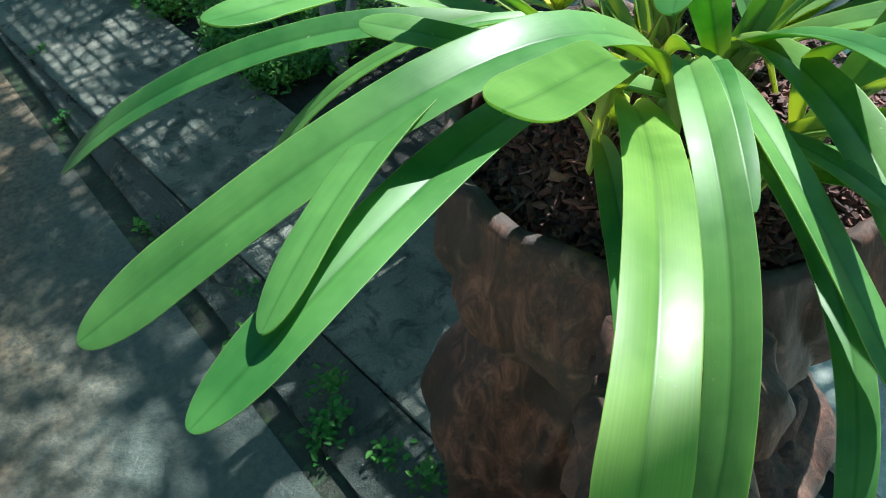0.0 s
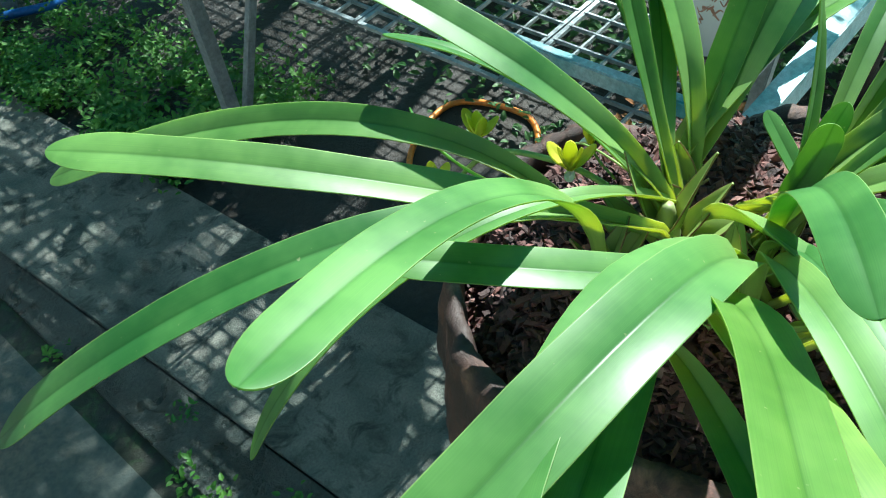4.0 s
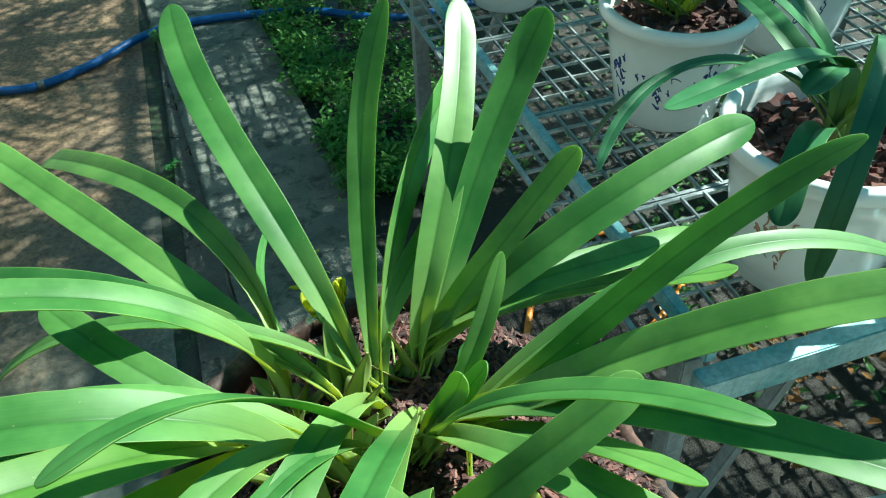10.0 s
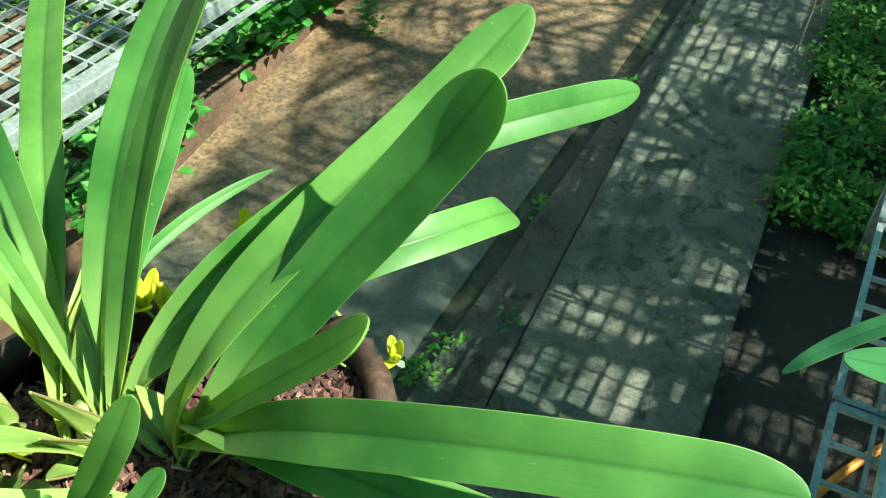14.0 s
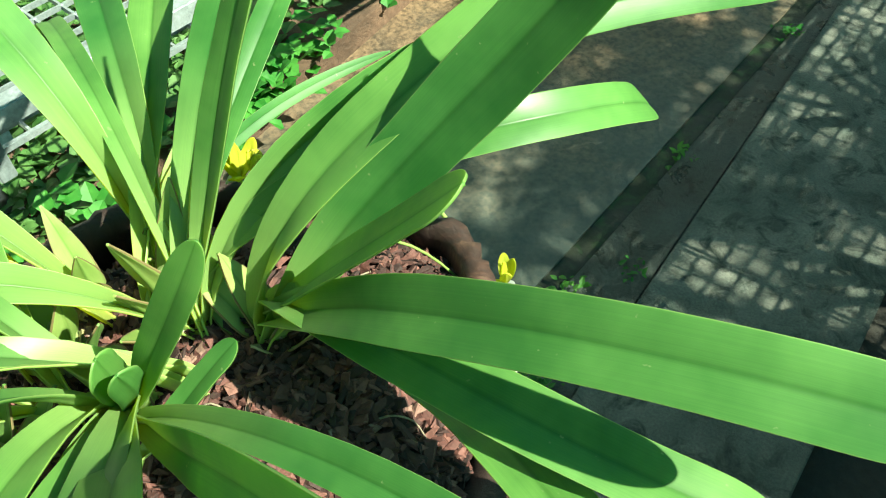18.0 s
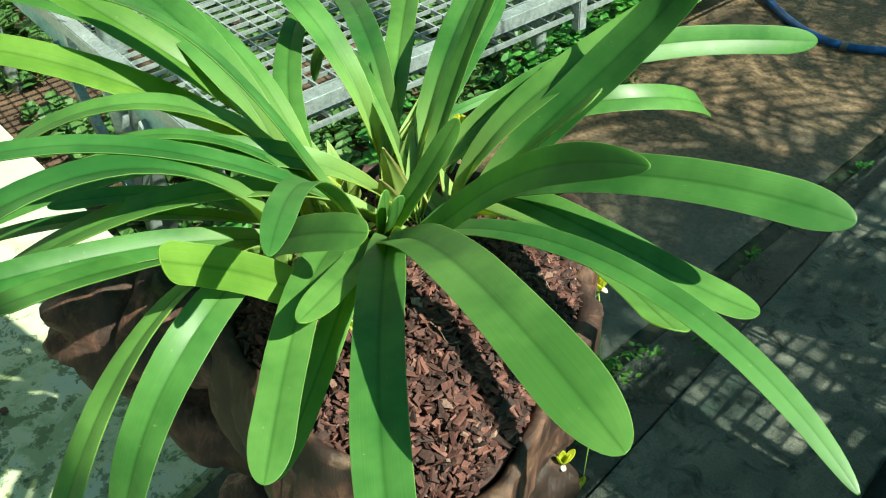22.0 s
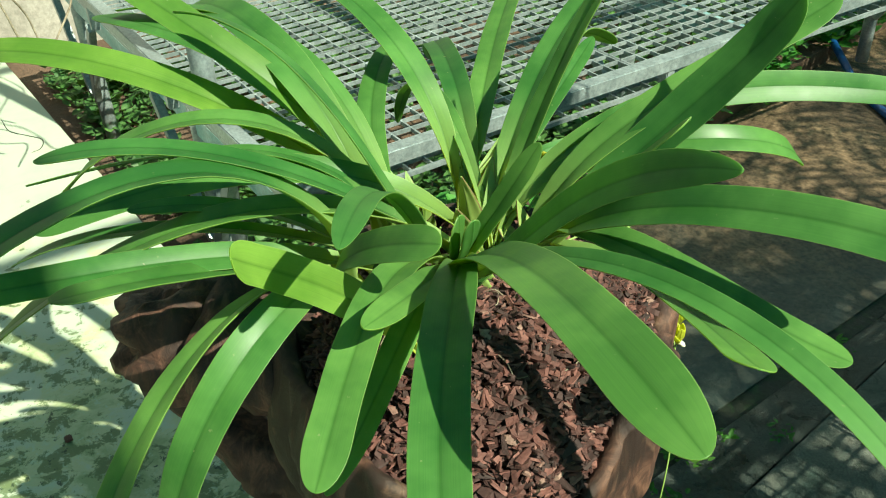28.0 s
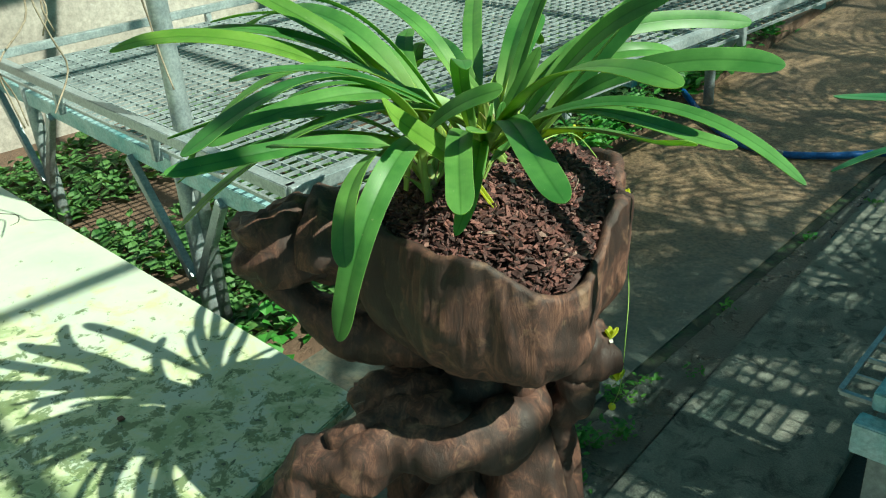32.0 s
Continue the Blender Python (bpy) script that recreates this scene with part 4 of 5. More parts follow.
grow_leaf(0.149, -0.018, 0.890, 0.166, 59, -52, 37, 246, 19, 0.0291, -59, 45, M_YOUNG)
grow_leaf(0.089, -0.039, 0.898, 0.314, 74, -313, 168, 318, -65, 0.0316, -25, -3)
grow_leaf(0.046, -0.011, 0.884, 0.336, 43, -107, 48, 295, 16, 0.0257, 23, 17)
grow_leaf(0.055, -0.032, 0.877, 0.207, 60, -37, -6, 336, 61, 0.0267, 39, -16)
grow_leaf(0.092, 0.045, 0.883, 0.284, 71, -46, -28, 291, 69, 0.0205, -9, -38)
grow_leaf(0.057, 0.035, 0.882, 0.260, 40, -23, -13, 179, -56, 0.0261, -6, 5)
grow_leaf(0.087, 0.050, 0.881, 0.303, 50, 55, -109, 210, -7, 0.0252, 27, 19)
grow_leaf(0.031, -0.015, 0.884, 0.236, 26, -3, -4, 272, 26, 0.0290, 0, 0)


# ---- shoots, husks and flowers of the orchid ----


def shoot(x, y, z, height, width, heading, spread, count=5):
    """A flat fan of clasping folded sheaths, pale at the foot, with dry scraps between them."""
    o = Vector(orchid.location)
    rnd = random.Random(int(x * 1000 + y * 7000))
    d = Vector((math.cos(radians(heading)), math.sin(radians(heading)), 0))
    core = [Vector((x, y, z - 0.02)) - o, Vector((x, y, z + height * 0.2)) - o, Vector((x, y, z + height * 0.6)) - o]
    tube("shoot", core, [width * 0.3, width * 0.26, width * 0.1], M_SHEATH, orchid, "sheathed pale green shoot", 14, 6, 0.12, 40)
    for k in range(count):
        side = 1 if k % 2 else -1
        b = Vector((x, y, z - 0.012)) + d * side * width * (0.1 + 0.08 * k)
        rise = 86 - spread * (0.3 + 0.4 * k) + rnd.uniform(-4, 4)
        blade("sheath", o, M_SHEATH, orchid, b.x, b.y, b.z, height * (1.3 - 0.15 * k) * rnd.uniform(0.85, 1.15) + 0.012, rise, -4, -8, heading + (0 if side > 0 else 180), rnd.uniform(-8, 8), width * 0.9, 1.15, 0.8, 0.95, 20, 0, 0, 0.0, 1.5)
    for k in range(3):
        a = heading + rnd.uniform(0, 360)
        blade("dry_husk", o, M_HUSK, orchid, x + rnd.gauss(0, 0.005), y + rnd.gauss(0, 0.005), z - 0.006, height * rnd.uniform(0.3, 0.7), rnd.uniform(62, 86), -8, 0, a, 20, width * 0.3, 0.9, 0.7, 0.8, 18, 0, 0, 0.0, 1.3)


shoot(0.050, 0.105, 0.868, 0.058, 0.036, 120, 13, 6)
shoot(0.097, 0.130, 0.866, 0.042, 0.036, 25, 16, 5)
shoot(0.092, 0.052, 0.866, 0.022, 0.024, 320, 20, 3)
shoot(0.030, 0.050, 0.868, 0.045, 0.036, 200, 16, 5)
shoot(0.000, 0.080, 0.864, 0.042, 0.026, 170, 14, 3)
shoot(0.008, 0.122, 0.862, 0.04, 0.03, 150, 16, 4)
shoot(0.060, -0.005, 0.862, 0.035, 0.03, 270, 20, 4)
# thin dead rootlets and leaf fibres on the bark
rnd = random.Random(77)
for k in range(26):
    a, q = rnd.uniform(0, 6.28), rnd.uniform(0.01, 0.12)
    px, py, h = POT.x + q * math.cos(a), POT.y + q * math.sin(a), rnd.uniform(0, 6.28)
    pts = []
    for i in range(4):
        pts.append(Vector((px, py, mound(px, py) + 0.004 + rnd.uniform(0, 0.006))) - Vector(orchid.location))
        h += rnd.gauss(0, 0.6)
        px, py = px + 0.009 * math.cos(h), py + 0.009 * math.sin(h)
    tube("dry_fibre", pts, [0.0006, 0.0004], M_DRYROOT, orchid, "", 5, 3)


def flower(at, heading, size=0.022, closed=0.0):
    """Five narrow yellow tepals, mostly cupped upward, and a small white lip on a short stalk."""
    o = Vector(orchid.location)
    at = Vector(at)
    h = radians(heading)
    stalk = [at - o, at - o + Vector((math.cos(h) * -0.4, math.sin(h) * -0.4, -0.9)) * size * 0.7, at - o + Vector((math.cos(h) * -1.0, math.sin(h) * -1.0, -1.3)) * size]
    head = tube("flower", stalk, [0.0009, 0.001, 0.0012], M_STEM, orchid, "small yellow flower with a white lip", 6, 4)
    for a, e in ((180, 80), (62, 58), (-62, 58), (115, 25), (-115, 25)):
        blade("tepal", o, M_PETAL, head, at.x, at.y, at.z, size * 1.25, e + closed * (84 - e), 10, 10, heading + a, 0, size * 0.55, 0.5, 0.5, 0.5, 16)
    blade("lip", o, M_LIP, head, at.x, at.y, at.z - 0.001, size * 0.5, 25, -80, 0, heading, 0, size * 0.38, 0.7, 0.4, 0.5, 16)
    return head


def spray(points, blooms, thick=0.0024, size=0.019):
    o = Vector(orchid.location)
    tube("flower_stalk", [Vector(p) - o for p in points], [thick, thick * 0.85, thick * 0.6], M_STEM, orchid, "thin green flower stalk", 8, 8)
    for k, (p, h, c) in enumerate(blooms):
        flower(p, h, size, c)


spray([(0.05, 0.12, 0.872), (0.045, 0.15, 0.895), (0.035, 0.19, 0.902), (0.03, 0.245, 0.88), (0.028, 0.29, 0.82), (0.04, 0.322, 0.74), (0.055, 0.338, 0.672)], [((0.031, 0.169, 0.908), 215, 0.2), ((0.03, 0.256, 0.889), 200, 0.3), ((0.022, 0.308, 0.812), 120, 0.1), ((0.066, 0.345, 0.684), 20, 0.1), ((0.053, 0.171, 0.916), 100, 0.85)])
spray([(0.085, 0.14, 0.87), (0.095, 0.22, 0.86), (0.13, 0.265, 0.76), (0.165, 0.245, 0.66), (0.185, 0.215, 0.58), (0.175, 0.22, 0.50), (0.13, 0.26, 0.42)], [((0.163, 0.238, 0.778), 40, 0.4), ((0.198, 0.165, 0.617), 330, 0.1), ((0.18, 0.205, 0.52), 330, 0.1)], 0.0009, 0.015)
bud = part("seed_pod", bmesh.new(), M_PETAL, orchid, "small yellow-green round pod")
bm = bmesh.new()
bmesh.ops.create_uvsphere(bm, u_segments=12, v_segments=8, radius=0.006, matrix=Matrix.Translation(Vector((0.128, 0.262, 0.415)) - Vector(orchid.location)))
bm.to_mesh(bud.data)
bm.free()

# ---- glazed pots with strap-leaved plants on the bench ----


def lathe(profile, sides=48):
    verts, faces = [], []
    for r, z in profile:
        for j in range(sides):
            a = 2 * math.pi * j / sides
            verts.append((r * math.cos(a), r * math.sin(a), z))
    for i in range(len(profile) - 1):
        for j in range(sides):
            q = (j + 1) % sides
            faces.append((i * sides + j, i * sides + q, (i + 1) * sides + q, (i + 1) * sides + j))
    return verts, faces


def brush_marks(pot, material, seed, a0, a1, z0, z1, count, radius_at):
    """Painted motif: short curved strokes lying on the glaze."""
    rnd = random.Random(seed)
    groups = max(3, count // 12)
    for k in range(count):
        a = a0 + (a1 - a0) * (k % groups + 0.5) / groups + rnd.gauss(0, 0.13)
        z = min(z1, max(z0, 0.5 * (z0 + z1) + rnd.gauss(0, 0.3) * (z1 - z0)))
        pts = []
        for k in range(4):
            r = radius_at(z) + 0.0006
            pts.append((r * math.cos(a), r * math.sin(a), z))
            a += rnd.uniform(-0.05, 0.07)
            z += rnd.uniform(-0.012, 0.012)
        tube("painted_stroke", pts, [0.0008, rnd.uniform(0.0012, 0.0026), 0.0007], material, pot, "", 6, 3)


def glazed_pot(x, y, z, size, paint, seed, label, motif):
    pot = thing("glazed_pot", label, "pot", "pots on the bench", (x, y, z), 0)
    s = size
    prof = [(0.0, 0.004), (0.078 * s, 0.004), (0.082 * s, 0.0), (0.086 * s, 0.004), (0.085 * s, 0.018), (0.088 * s, 0.024), (0.099 * s, 0.08), (0.108 * s, 0.14), (0.113 * s, 0.172), (0.125 * s, 0.178), (0.128 * s, 0.186), (0.127 * s, 0.196), (0.121 * s, 0.2), (0.112 * s, 0.197), (0.108 * s, 0.185), (0.104 * s, 0.15), (0.0, 0.15)]
    mesh_part("body", *lathe([(r, h * s) for r, h in prof]), M_GLAZE, pot, "", True)
    soil_v, soil_f = lathe([(0.0, 0.166 * s), (0.05 * s, 0.168 * s), (0.09 * s, 0.162 * s), (0.106 * s, 0.158 * s)], 40)
    soil_v = [(a, b, c + 0.006 * noise.noise(Vector((a * 60, b * 60, seed)))) for a, b, c in soil_v]
    mesh_part("potting_mix", soil_v, soil_f, M_BARK, pot, "dark bark potting mix", True)
    rnd = random.Random(seed + 900)
    verts, faces = [], []
    level, wide = max(p[2] for p in soil_v), max(abs(p[0]) for p in soil_v)
    for _ in range(150):
        a, q = rnd.uniform(0, 6.283), wide * 0.96 * math.sqrt(rnd.random())
        m = pose(q * math.cos(a), q * math.sin(a), level + rnd.uniform(-0.001, 0.006), rnd.uniform(-35, 35), rnd.uniform(-35, 35), rnd.uniform(0, 360))
        w, h, k = rnd.uniform(0.004, 0.012), rnd.uniform(0.003, 0.007), len(verts)
        verts += [m @ Vector((x, y, z)) for z in (-0.003, 0.003) for x, y in ((-w, -h * 0.7), (w * 0.8, -h), (w, h * 0.6), (-w * 0.7, h))]
        faces += [(k, k + 3, k + 2, k + 1), (k + 4, k + 5, k + 6, k + 7)] + [(k + i, k + (i + 1) % 4, k + 4 + (i + 1) % 4, k + 4 + i) for i in range(4)]
    mesh_part("bark_pieces", verts, faces, M_CHIP, pot, "loose dark bark pieces")
    brush_marks(pot, paint, seed, *motif, lambda h: (0.088 + 0.0206 * (h / s - 0.024) / 0.116) * s)
    return pot


def potted_plant(x, y, z, leaves, seed, material, label, size=0.42, sag=125):
    rnd = random.Random(seed)
    pl = thing("strap_leaf_plant", label, "plant", "plants on the bench", (x, y, z))
    o = Vector((x, y, z))
    for k in range(leaves):
        a = 360 * k / leaves + rnd.uniform(-25, 25)
        blade("leaf", o, material, pl, x + rnd.gauss(0, 0.012), y + rnd.gauss(0, 0.012), z, size * rnd.uniform(0.6, 1.05), rnd.uniform(48, 82), -rnd.uniform(0.4 * sag, sag), rnd.uniform(-10, 25), a, rnd.uniform(-25, 25), rnd.uniform(0.022, 0.04))
    return pl


M_LIME = leaf_material("lime_leaf", (0.12, 0.3, 0.03), (0.22, 0.42, 0.06), 0.35, 0.35, (0.4, 0.5, 0.12))
DECK = 0.555
glazed_pot(0.668, 0.885, DECK, 1.0, M_BLUE, 3, "white glazed pot with blue painted flourishes", (3.0, 5.2, 0.06, 0.13, 46))
glazed_pot(0.692, 0.472, DECK, 1.12, M_ROSE, 5, "white glazed pot with a faded pink flower motif", (3.1, 3.9, 0.05, 0.14, 26))
glazed_pot(0.515, 1.36, DECK, 0.8, M_BLUE, 7, "small white glazed pot with a blue motif", (3.4, 4.6, 0.05, 0.12, 20))
glazed_pot(1.06, 0.62, DECK, 1.0, M_BLUE, 9, "white glazed pot with blue painted marks", (3.0, 4.6, 0.05, 0.13, 20))
glazed_pot(0.98, 1.05, DECK, 1.0, M_BLUE, 11, "white glazed pot with blue painted marks", (3.0, 4.6, 0.05, 0.13, 20))
glazed_pot(1.06, 1.5, DECK, 0.95, M_ROSE, 13, "white glazed pot with a faded motif", (3.0, 4.6, 0.05, 0.13, 12))
glazed_pot(0.78, 1.85, DECK, 0.95, M_BLUE, 15, "white glazed pot with blue painted marks", (3.0, 4.6, 0.05, 0.13, 12))
plant_b = potted_plant(0.705, 0.485, DECK + 0.184, 9, 21, M_DARKLEAF, "dark green strap-leaved orchid in a glazed pot", 0.40)
for shape in ((0.700, 0.500, 0.742, 0.452, 67, -161, 74, 145, 94, 0.0165), (0.708, 0.490, 0.742, 0.473, 88, -172, 80, 223, -28, 0.0318), (0.704, 0.490, 0.742, 0.404, 73, -187, 45, 151, 13, 0.0177), (0.705, 0.465, 0.742, 0.560, 112, -224, 17, 243, -22, 0.0293)):
    blade("leaf", Vector((0.705, 0.485, DECK + 0.184)), M_DARKLEAF, plant_b, *shape)
plant_a = potted_plant(0.668, 0.885, DECK + 0.164, 14, 22, M_LIME, "lime green strap-leaved orchid in a glazed pot", 0.27, 45)
for shape in ((0.66, 0.87, 0.725, 0.25, 40, -46, 16, 187, -1, 0.026), (0.68, 0.87, 0.725, 0.30, 42, -22, -10, 208, 5, 0.018)):
    blade("leaf", Vector((0.668, 0.885, DECK + 0.164)), M_DARKLEAF, plant_a, *shape)
potted_plant(0.515, 1.36, DECK + 0.13, 7, 23, M_DARKLEAF, "dark strap-leaved orchid in a small glazed pot", 0.24)
potted_plant(1.06, 0.62, DECK + 0.165, 9, 24, M_DARKLEAF, "dark green strap-leaved orchid in a glazed pot", 0.34)
potted_plant(0.98, 1.05, DECK + 0.165, 10, 25, M_DARKLEAF, "dark green strap-leaved orchid in a glazed pot", 0.36)
potted_plant(1.06, 1.5, DECK + 0.155, 16, 26, M_DARKLEAF, "dark green strap-leaved orchid in a glazed pot", 0.48)
potted_plant(0.78, 1.85, DECK + 0.155, 14, 27, M_DARKLEAF, "dark green strap-leaved orchid in a glazed pot", 0.40)

# ---- a second root planter on the pad ----
small = thing("root_planter", "small dark root planter on the pale pad", "planter", at=(0.905, 0.095, 0))
verts, faces, n = [], [], 56
for i, (r, z, inner) in enumerate(((0.1, 0.0, 0), (0.09, 0.06, 0), (0.07, 0.16, 0), (0.075, 0.26, 0), (0.095, 0.36, 0), (0.112, 0.44, 0), (0.115, 0.5, 0), (0.105, 0.512, 1), (0.092, 0.5, 1), (0.085, 0.42, 1), (0.0, 0.4, 1))):
    for j in range(n):
        a = 2 * math.pi * j / n
        d = Vector((math.cos(a), math.sin(a), 0))
        k = 1 + 0.28 * noise.noise(Vector((d.x * 2, d.y * 2, z * 4 + 9))) + 0.1 * noise.noise(Vector((d.x * 8, d.y * 8, z * 6)))
        verts.append(d * r * k + Vector((0, 0, z + (0.03 * math.sin(2 * a + 1) if z > 0.43 else 0))))
for i in range(10):
    for j in range(n):
        faces.append((i * n + j, i * n + (j + 1) % n, (i + 1) * n + (j + 1) % n, (i + 1) * n + j))
mesh_part("body", verts, faces, M_ROOT, small, "", True)
tube("rim", [(0.112 * math.cos(k * 0.6283) * (1 + 0.1 * math.sin(3 * k)), 0.112 * math.sin(k * 0.6283) * (1 + 0.1 * math.sin(3 * k)), 0.505 + 0.03 * math.sin(2 * k * 0.6283 + 1)) for k in range(11)], [0.017, 0.013, 0.017], M_ROOT, small, "thick uneven rim", 12, 6, 0.4, 30)
for a in (0.4, 2.3, 4.4):
    tube("root_foot", [(0.07 * math.cos(a), 0.07 * math.sin(a), 0.22), (0.12 * math.cos(a), 0.12 * math.sin(a), 0.1), (0.155 * math.cos(a + 0.2), 0.155 * math.sin(a + 0.2), 0.0)], [0.035, 0.03, 0.036], M_ROOT, small, "", 14, 8, 0.45, 16)
# a cup shape stands for the white chunk lying in the planter
white_block = thing("white_chunk", "small white chunk, cup-shaped, set in the root planter", "cup", at=(0.84, 0.075, 0.405))
mesh_part("chunk_body", *lathe([(0.0, 0.0), (0.024, 0.0), (0.03, 0.09), (0.032, 0.095), (0.028, 0.092), (0.022, 0.01), (0.0, 0.01)], 24), M_RING, white_block, "", True)

# ---- an old post and a water pipe by the end of the bench ----
stake = thing("wooden_stake", "dark weathered wooden stake by the bench end", "stake")
tube("stake_shaft", [(1.34, 0.50, -0.05), (1.345, 0.50, 0.25), (1.36, 0.505, 0.62)], [0.026, 0.024, 0.021], M_HUMUS, stake, "", 14, 8, 0.3, 18)
riser = thing("water_pipe", "grey plastic water pipe with an elbow at its foot", "pipe")
tube("riser", [(1.43, 0.47, 0.02), (1.43, 0.47, 0.3), (1.43, 0.47, 0.6)], [0.016, 0.016], M_LEG, riser, "", 16, 2)
tube("collar", [(1.43, 0.47, 0.2), (1.43, 0.47, 0.25)], [0.0195, 0.0195], M_LEG, riser, "", 16, 1)
tube("elbow", [(1.43, 0.47, 0.03), (1.425, 0.468, 0.0), (1.40, 0.46, -0.01), (1.28, 0.43, -0.012)], [0.018, 0.017, 0.016], M_LEG, riser, "", 16, 5)

# ---- hoses, roots and small clutter ----
hose = thing("blue_hose", "blue garden hose lying across the path", "hose")
tube("hose_line", [(-2.2, 3.1, 0.06), (-1.5, 2.7, 0.062), (-1.07, 2.41, 0.0), (-0.78, 2.29, 0.0), (-0.58, 2.38, 0.0), (-0.32, 2.57, 0.01), (0.12, 2.55, 0.016), (0.48, 2.44, 0.0), (1.0, 2.6, -0.016), (1.6, 2.9, -0.016)], [0.0135, 0.0135], M_HOSE, hose, "", 14, 12)
for p, q in (((-0.72, 2.296, 0.0), (-0.70, 2.30, 0.0)), ((-0.08, 2.582, 0.017), (-0.06, 2.582, 0.017))):
    tube("coupling", [p, ((p[0] + q[0]) / 2, (p[1] + q[1]) / 2, p[2]), q], [0.0165, 0.0165], M_DARKSTEEL, hose, "dark clamp", 14, 3)
line = thing("orange_hose", "orange hose looped on the wet ground under the bench", "hose")
tube("hose_line", [(1.5, 0.05, 0.012), (0.95, 0.24, 0.012), (0.72, 0.35, 0.012), (0.52, 0.47, -0.01), (0.42, 0.66, -0.022), (0.45, 0.92, -0.022), (0.58, 1.15, -0.022), (0.78, 1.22, -0.022), (0.86, 1.05, -0.022), (0.76, 0.92, -0.02), (0.56, 0.79, -0.012), (0.40, 0.60, -0.006), (0.45, 0.4, 0.0)], [0.0075, 0.0075], M_ORANGE, line, "", 12, 10)
ring = thing("white_ring", "white plastic ring tied to the bench rail", "ring")
bm = bmesh.new()
tv, tf = tube_data([(-0.635 + 0.014 * math.cos(k * 0.7), 0.60 + 0.014 * math.sin(k * 0.7), 0.572) for k in range(10)], [0.0025, 0.0025], 8, 4)
mesh_part("ring_band", tv, tf, M_RING, ring, "", True)
aerial = thing("aerial_roots", "dry tangled aerial roots hanging from above", "roots")
rnd = random.Random(31)
for k in range(7):
    x, y = -1.33 + rnd.gauss(0, 0.05), 0.0 + rnd.gauss(0, 0.04)
    z0 = rnd.uniform(0.58, 0.85)
    pts, px, py = [], x, y
    for i in range(25):
        z = 2.6 + (z0 - 2.6) * i / 24
        pts.append((px, py, z))
        px += rnd.gauss(0, 0.03)
        py += rnd.gauss(0, 0.03)
    tube("root_strand", pts, [0.0035, 0.003, 0.0022], M_DRYROOT, aerial, "", 6, 4, 0.3, 60)

strings = thing("hanging_rootlets", "pale dry rootlets hanging from a plant above the path", "roots")
rnd = random.Random(61)
for k, z0 in enumerate((0.68, 0.74, 0.82, 0.9)):
    px, py, pts = 0.21 + rnd.gauss(0, 0.012), 0.994 + rnd.gauss(0, 0.012), []
    for i in range(14):
        pts.append((px, py, z0 + (2.4 - z0) * (i / 13) ** 1.2))
        px += rnd.gauss(0.002, 0.008)
        py += rnd.gauss(0, 0.008)
    tube("rootlet", pts, [0.0012, 0.0016, 0.002], M_DRYROOT, strings, "", 5, 4, 0.2, 60)

# ---- weeds ----


def weed_patch(name, label, material, spots, leaf_len, per, spread, height, seed, kind="stuff", heart=False):
    """Many small leafy sprigs as one joined mesh."""
    rnd = random.Random(seed)
    verts, faces = [], []
    for x, y, z in spots:
        for _ in range(per):
            a, e = rnd.uniform(0, 6.283), rnd.uniform(-0.1, 0.9)
            h = rnd.uniform(0, height)
            b = Vector((x + rnd.gauss(0, spread), y + rnd.gauss(0, spread), z + h))
            ln = leaf_len * rnd.uniform(0.6, 1.25)
            d = Vector((math.cos(a) * math.cos(e), math.sin(a) * math.cos(e), math.sin(e)))
            s = Vector((-math.sin(a), math.cos(a), rnd.uniform(-0.3, 0.3)))
            up = d.cross(s).normalized()
            w = ln * (0.42 if heart else 0.28)
            k = len(verts)
            verts += [b, b + d * ln * 0.3 + s * w + up * w * 0.25, b + d * ln * 0.72 + s * w * 0.7 + up * w * 0.12, b + d * ln - up * ln * 0.1, b + d * ln * 0.72 - s * w * 0.7 + up * w * 0.12, b + d * ln * 0.3 - s * w + up * w * 0.25, b + d * ln * 0.5]
            faces += [(k, k + 6, k + 1), (k + 1, k + 6, k + 2), (k + 2, k + 6, k + 3), (k + 3, k + 6, k + 4), (k + 4, k + 6, k + 5), (k + 5, k + 6, k)]
    return tagged(mesh_part(name, verts, faces, material), label, "weeds", kind=kind)


rnd = random.Random(8)
spots = []
for _ in range(1500):
    y = 1.5 + 3.0 * rnd.random() ** 1.3
    lo = 0.405 + SLOPE * y
    x = lo + rnd.random() ** 1.5 * (0.30 + 0.25 * rnd.random())
    edge = noise.noise(Vector((x * 6, y * 6, 1)))
    if edge > -0.25:
        spots.append((x, y, -0.025 + 0.03 * rnd.random()))
weed_patch("weed_cover", "dense small-leaved green weeds on wet soil beside the path", M_WEED, spots, 0.020, 14, 0.022, 0.055, 41)
spots = []
for _ in range(3200):
    y = 0.12 + 3.4 * rnd.random()
    x = -0.90 - 0.185 * y - 0.03 - rnd.random() * 1.9
    if noise.noise(Vector((x * 2.2, y * 2.2, 4))) > -0.18 or x > -1.25 - 0.185 * y:
        spots.append((x, y, 0.048))
weed_patch("bed_weeds", "low heart-leaved green weeds over brown soil", M_BEDLEAF, spots, 0.042, 5, 0.025, 0.04, 42, heart=True)
spots = []
for _ in range(260):
    y = 0.2 + 3.6 * rnd.random()
    x = -0.87 - 0.185 * y - 0.10 * rnd.random() ** 2 + 0.02 * rnd.random()
    if noise.noise(Vector((y * 3.1, 7, 2))) > -0.12:
        spots.append((x, y, 0.03))
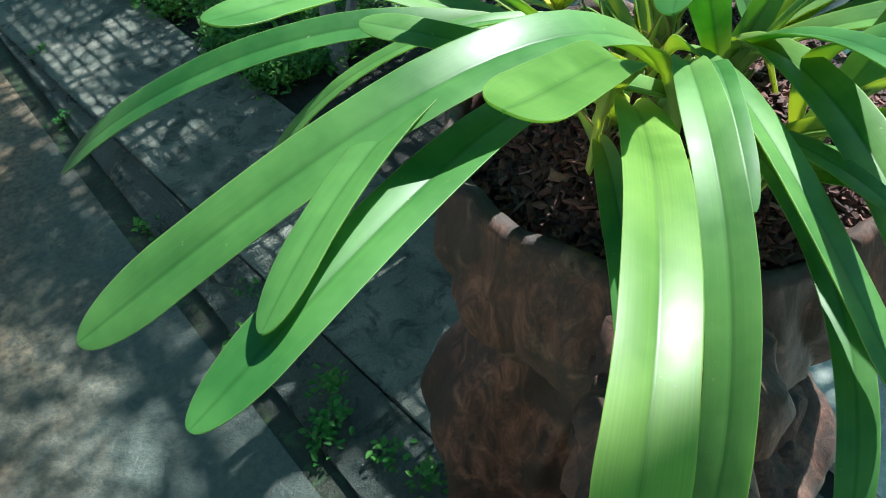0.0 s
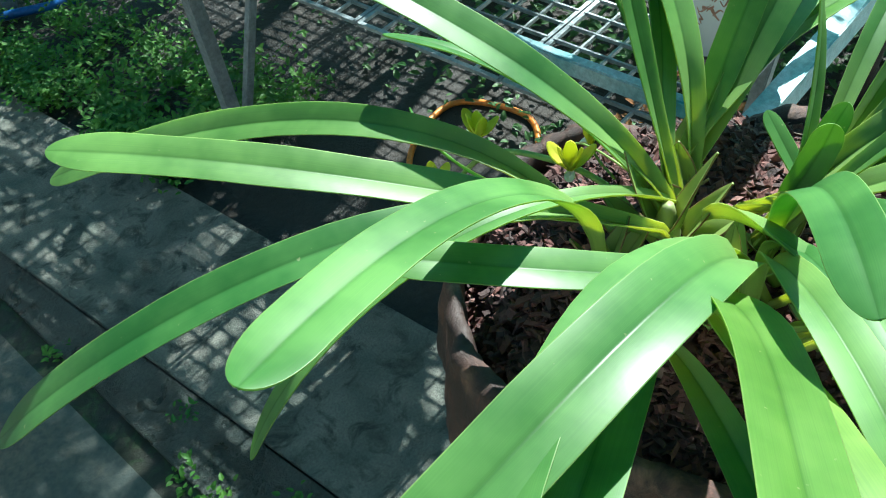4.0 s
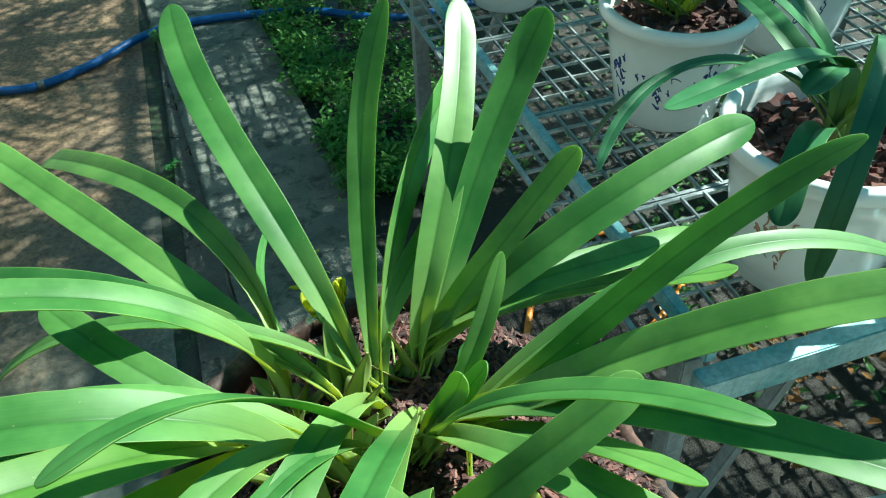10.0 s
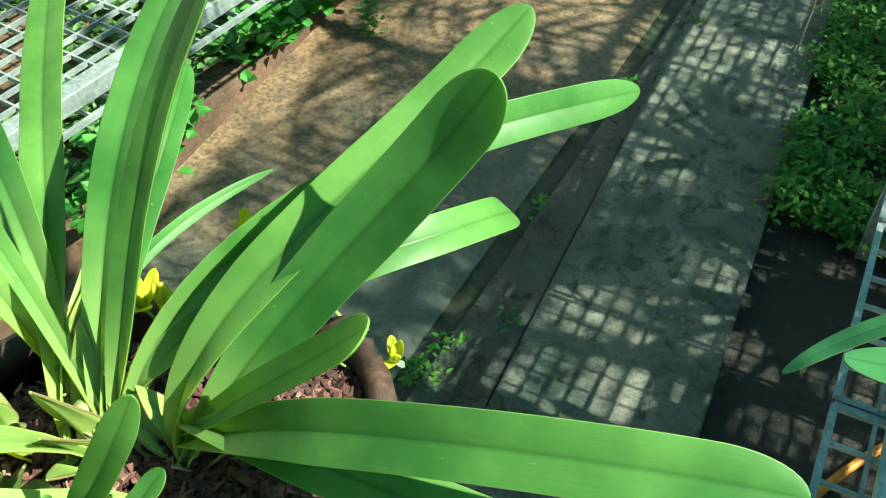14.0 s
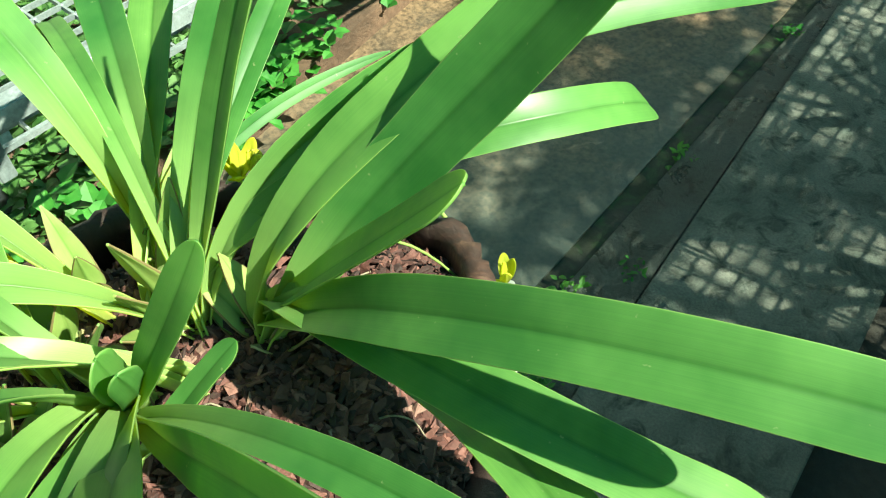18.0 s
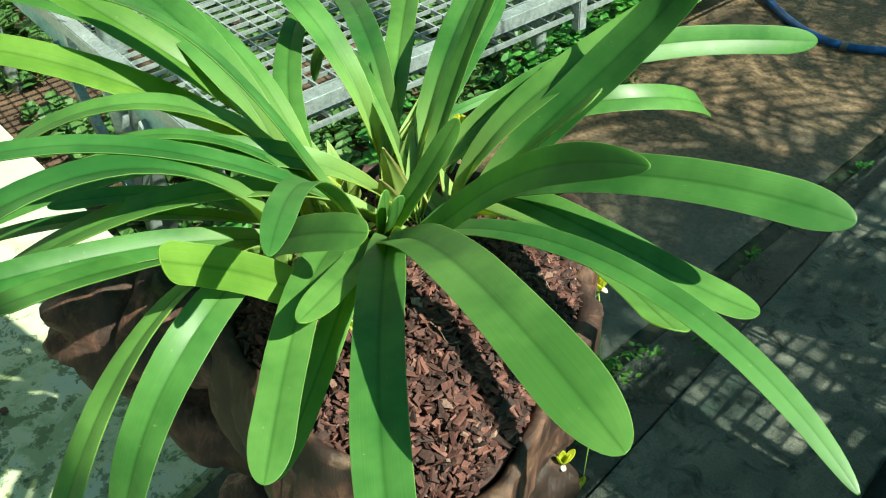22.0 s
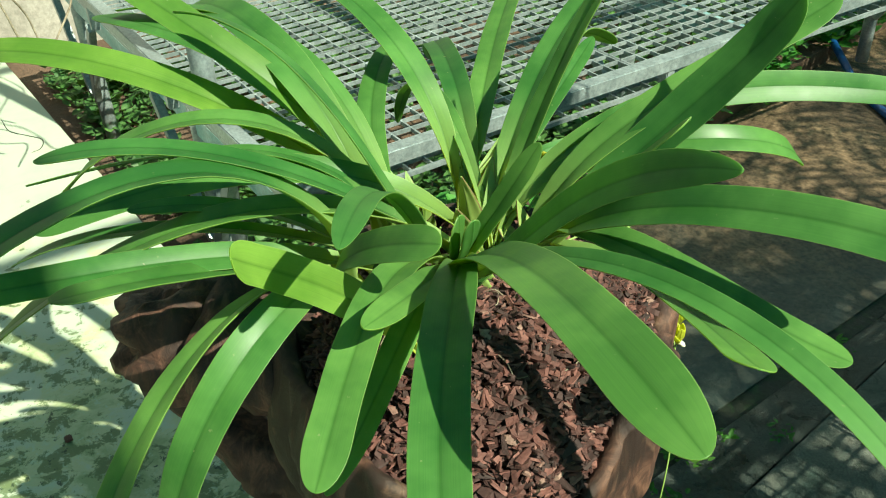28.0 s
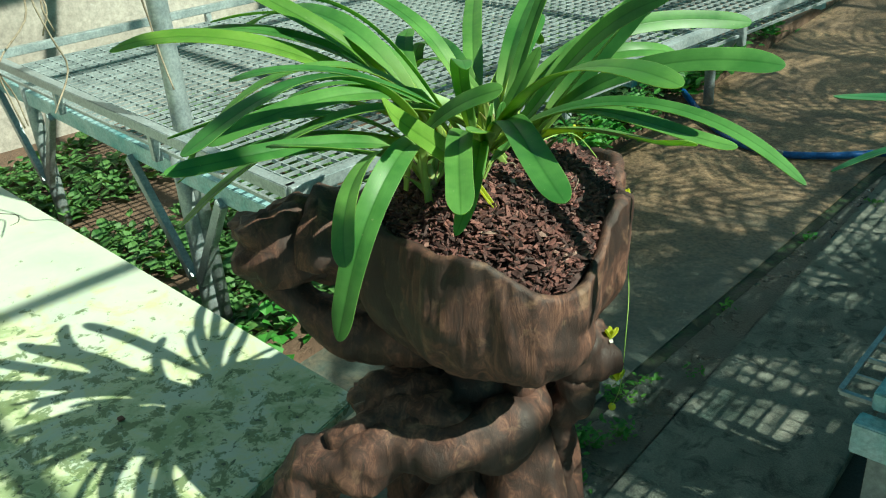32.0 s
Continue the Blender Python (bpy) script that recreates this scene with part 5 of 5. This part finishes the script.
weed_patch("edge_weeds", "leafy green weeds hanging over the edge of the bed", M_WEED, spots, 0.045, 7, 0.035, 0.10, 47, heart=True)
spots = [(0.98 + rnd.gauss(0, 0.12), 0.72 + rnd.gauss(0, 0.12), -0.03) for _ in range(26)]
weed_patch("dry_weeds", "withered orange-brown weeds on the wet ground under the bench", M_DRYWEED, spots, 0.03, 4, 0.02, 0.12, 48)
weed_patch("bench_weeds", "dark low weeds on the wet ground under the bench", M_BEDLEAF, [(0.75 + 0.9 * rnd.random(), 0.5 + 2.0 * rnd.random(), -0.03) for _ in range(220)], 0.028, 6, 0.03, 0.06, 49)
spots = []
for _ in range(900):
    x, y = 1.12 + 1.7 * rnd.random(), 0.42 + 1.9 * rnd.random()
    if noise.noise(Vector((x * 2.6, y * 2.6, 11))) > -0.12:
        spots.append((x, y, -0.03))
weed_patch("shade_weeds", "dark green weeds crowding the wet soil past the bench", M_BEDLEAF, spots, 0.034, 9, 0.035, 0.09, 71)
for k, (x, y, n, h) in enumerate(((-0.158, 0.555, 22, 0.06), (-0.205, 0.75, 8, 0.025), (-0.128, 0.625, 20, 0.05), (-0.185, 0.54, 16, 0.04), (-0.075, 0.37, 16, 0.05), (-0.235, 0.745, 14, 0.03), (-0.345, 2.5, 30, 0.06), (-0.99, 1.59, 40, 0.12), (-0.268, 2.09, 10, 0.03), (-0.165, 0.93, 7, 0.02), (-0.222, 0.83, 10, 0.025), (-0.11, 0.45, 14, 0.04), (-0.30, 1.75, 10, 0.025), (-0.25, 1.25, 10, 0.02))):
    weed_patch("weed_tuft", "small fresh green weed tuft growing in a crack", M_WEED, [(x, y, -0.02)] * n, 0.016, 4, 0.016, h, 50 + k, kind="stuff", heart=False)


# ---- tall palms behind the bench, added so that their fronds dapple the floor ----


def palm(x, y, height, fronds, seed, reach, aim=180, sweep=290):
    rnd = random.Random(seed)
    tree = thing("shade_palm", "tall feathery palm added behind the mesh bench to cast shade", "palm", "palms behind the bench", (x, y, -0.03))
    tube("trunk", [(0, 0, 0), (0.02, 0.01, height * 0.5), (0, 0, height)], [0.04, 0.032, 0.026], M_HUSK, tree, "", 12, 6, 0.3, 20)
    for f in range(fronds):
        a = radians(aim + (f - (fronds - 1) / 2) * sweep / fronds + rnd.uniform(-8, 8))
        lift = rnd.uniform(0.45, 0.95)
        rib, verts, faces = [], [], []
        for i in range(25):
            s = i / 24
            r = reach * (s - 0.12 * s * s)
            rib.append(Vector((math.cos(a) * r, math.sin(a) * r, height + reach * (lift * s * 1.1 - 1.0 * s * s))))
        frond = tube("frond", rib[::3], [0.006, 0.004, 0.002], M_STEM, tree, "", 6, 4)
        for i in range(3, 25):
            t = (rib[i] - rib[i - 1]).normalized()
            side = t.cross(Vector((0, 0, 1))).normalized()
            ln = reach * 0.34 * math.sin(math.pi * (0.15 + 0.8 * i / 25))
            for sg in (-1, 1):
                d = (t * 0.75 + side * sg * 0.8 + Vector((0, 0, -0.25 + rnd.uniform(-0.1, 0.1)))).normalized()
                w = side.cross(d).cross(d).normalized() * 0.0115
                p, k = rib[i], len(verts)
                verts += [p - w * 0.4, p + w * 0.4, p + d * ln * 0.45 + w, p + d * ln * 0.45 - w, p + d * ln + Vector((0, 0, -0.15 * ln))]
                faces += [(k, k + 1, k + 2, k + 3), (k + 3, k + 2, k + 4)]
        tagged(mesh_part("leaflets", verts, faces, M_BEDLEAF, frond), "")
    return tree


palm(1.75, 2.7, 2.0, 8, 3, 1.25)
palm(1.95, 2.3, 2.05, 5, 4, 1.2)
palm(1.95, 1.55, 2.5, 7, 21, 0.9)
palm(1.6, 3.6, 2.05, 10, 5, 1.25)
palm(1.3, 4.6, 2.1, 15, 6, 1.25)
palm(1.2, 5.9, 2.2, 14, 7, 1.3)
palm(2.3, 1.8, 1.95, 8, 8, 1.25)
palm(2.05, 2.35, 2.15, 4, 33, 1.5, 212, 75)
# added to shade the second planter and dapple the pad
palm(2.75, 0.85, 1.95, 7, 35, 1.0, 180, 120)
palm(2.6, -0.6, 1.9, 4, 36, 0.9)
palm(1.35, 3.5, 2.3, 9, 51, 1.2)
# low crowns added to shade the wet ground past the bench
palm(2.4, 0.85, 0.85, 10, 40, 0.75, 185, 330)
palm(2.45, 1.35, 0.95, 9, 41, 0.75, 185, 330)
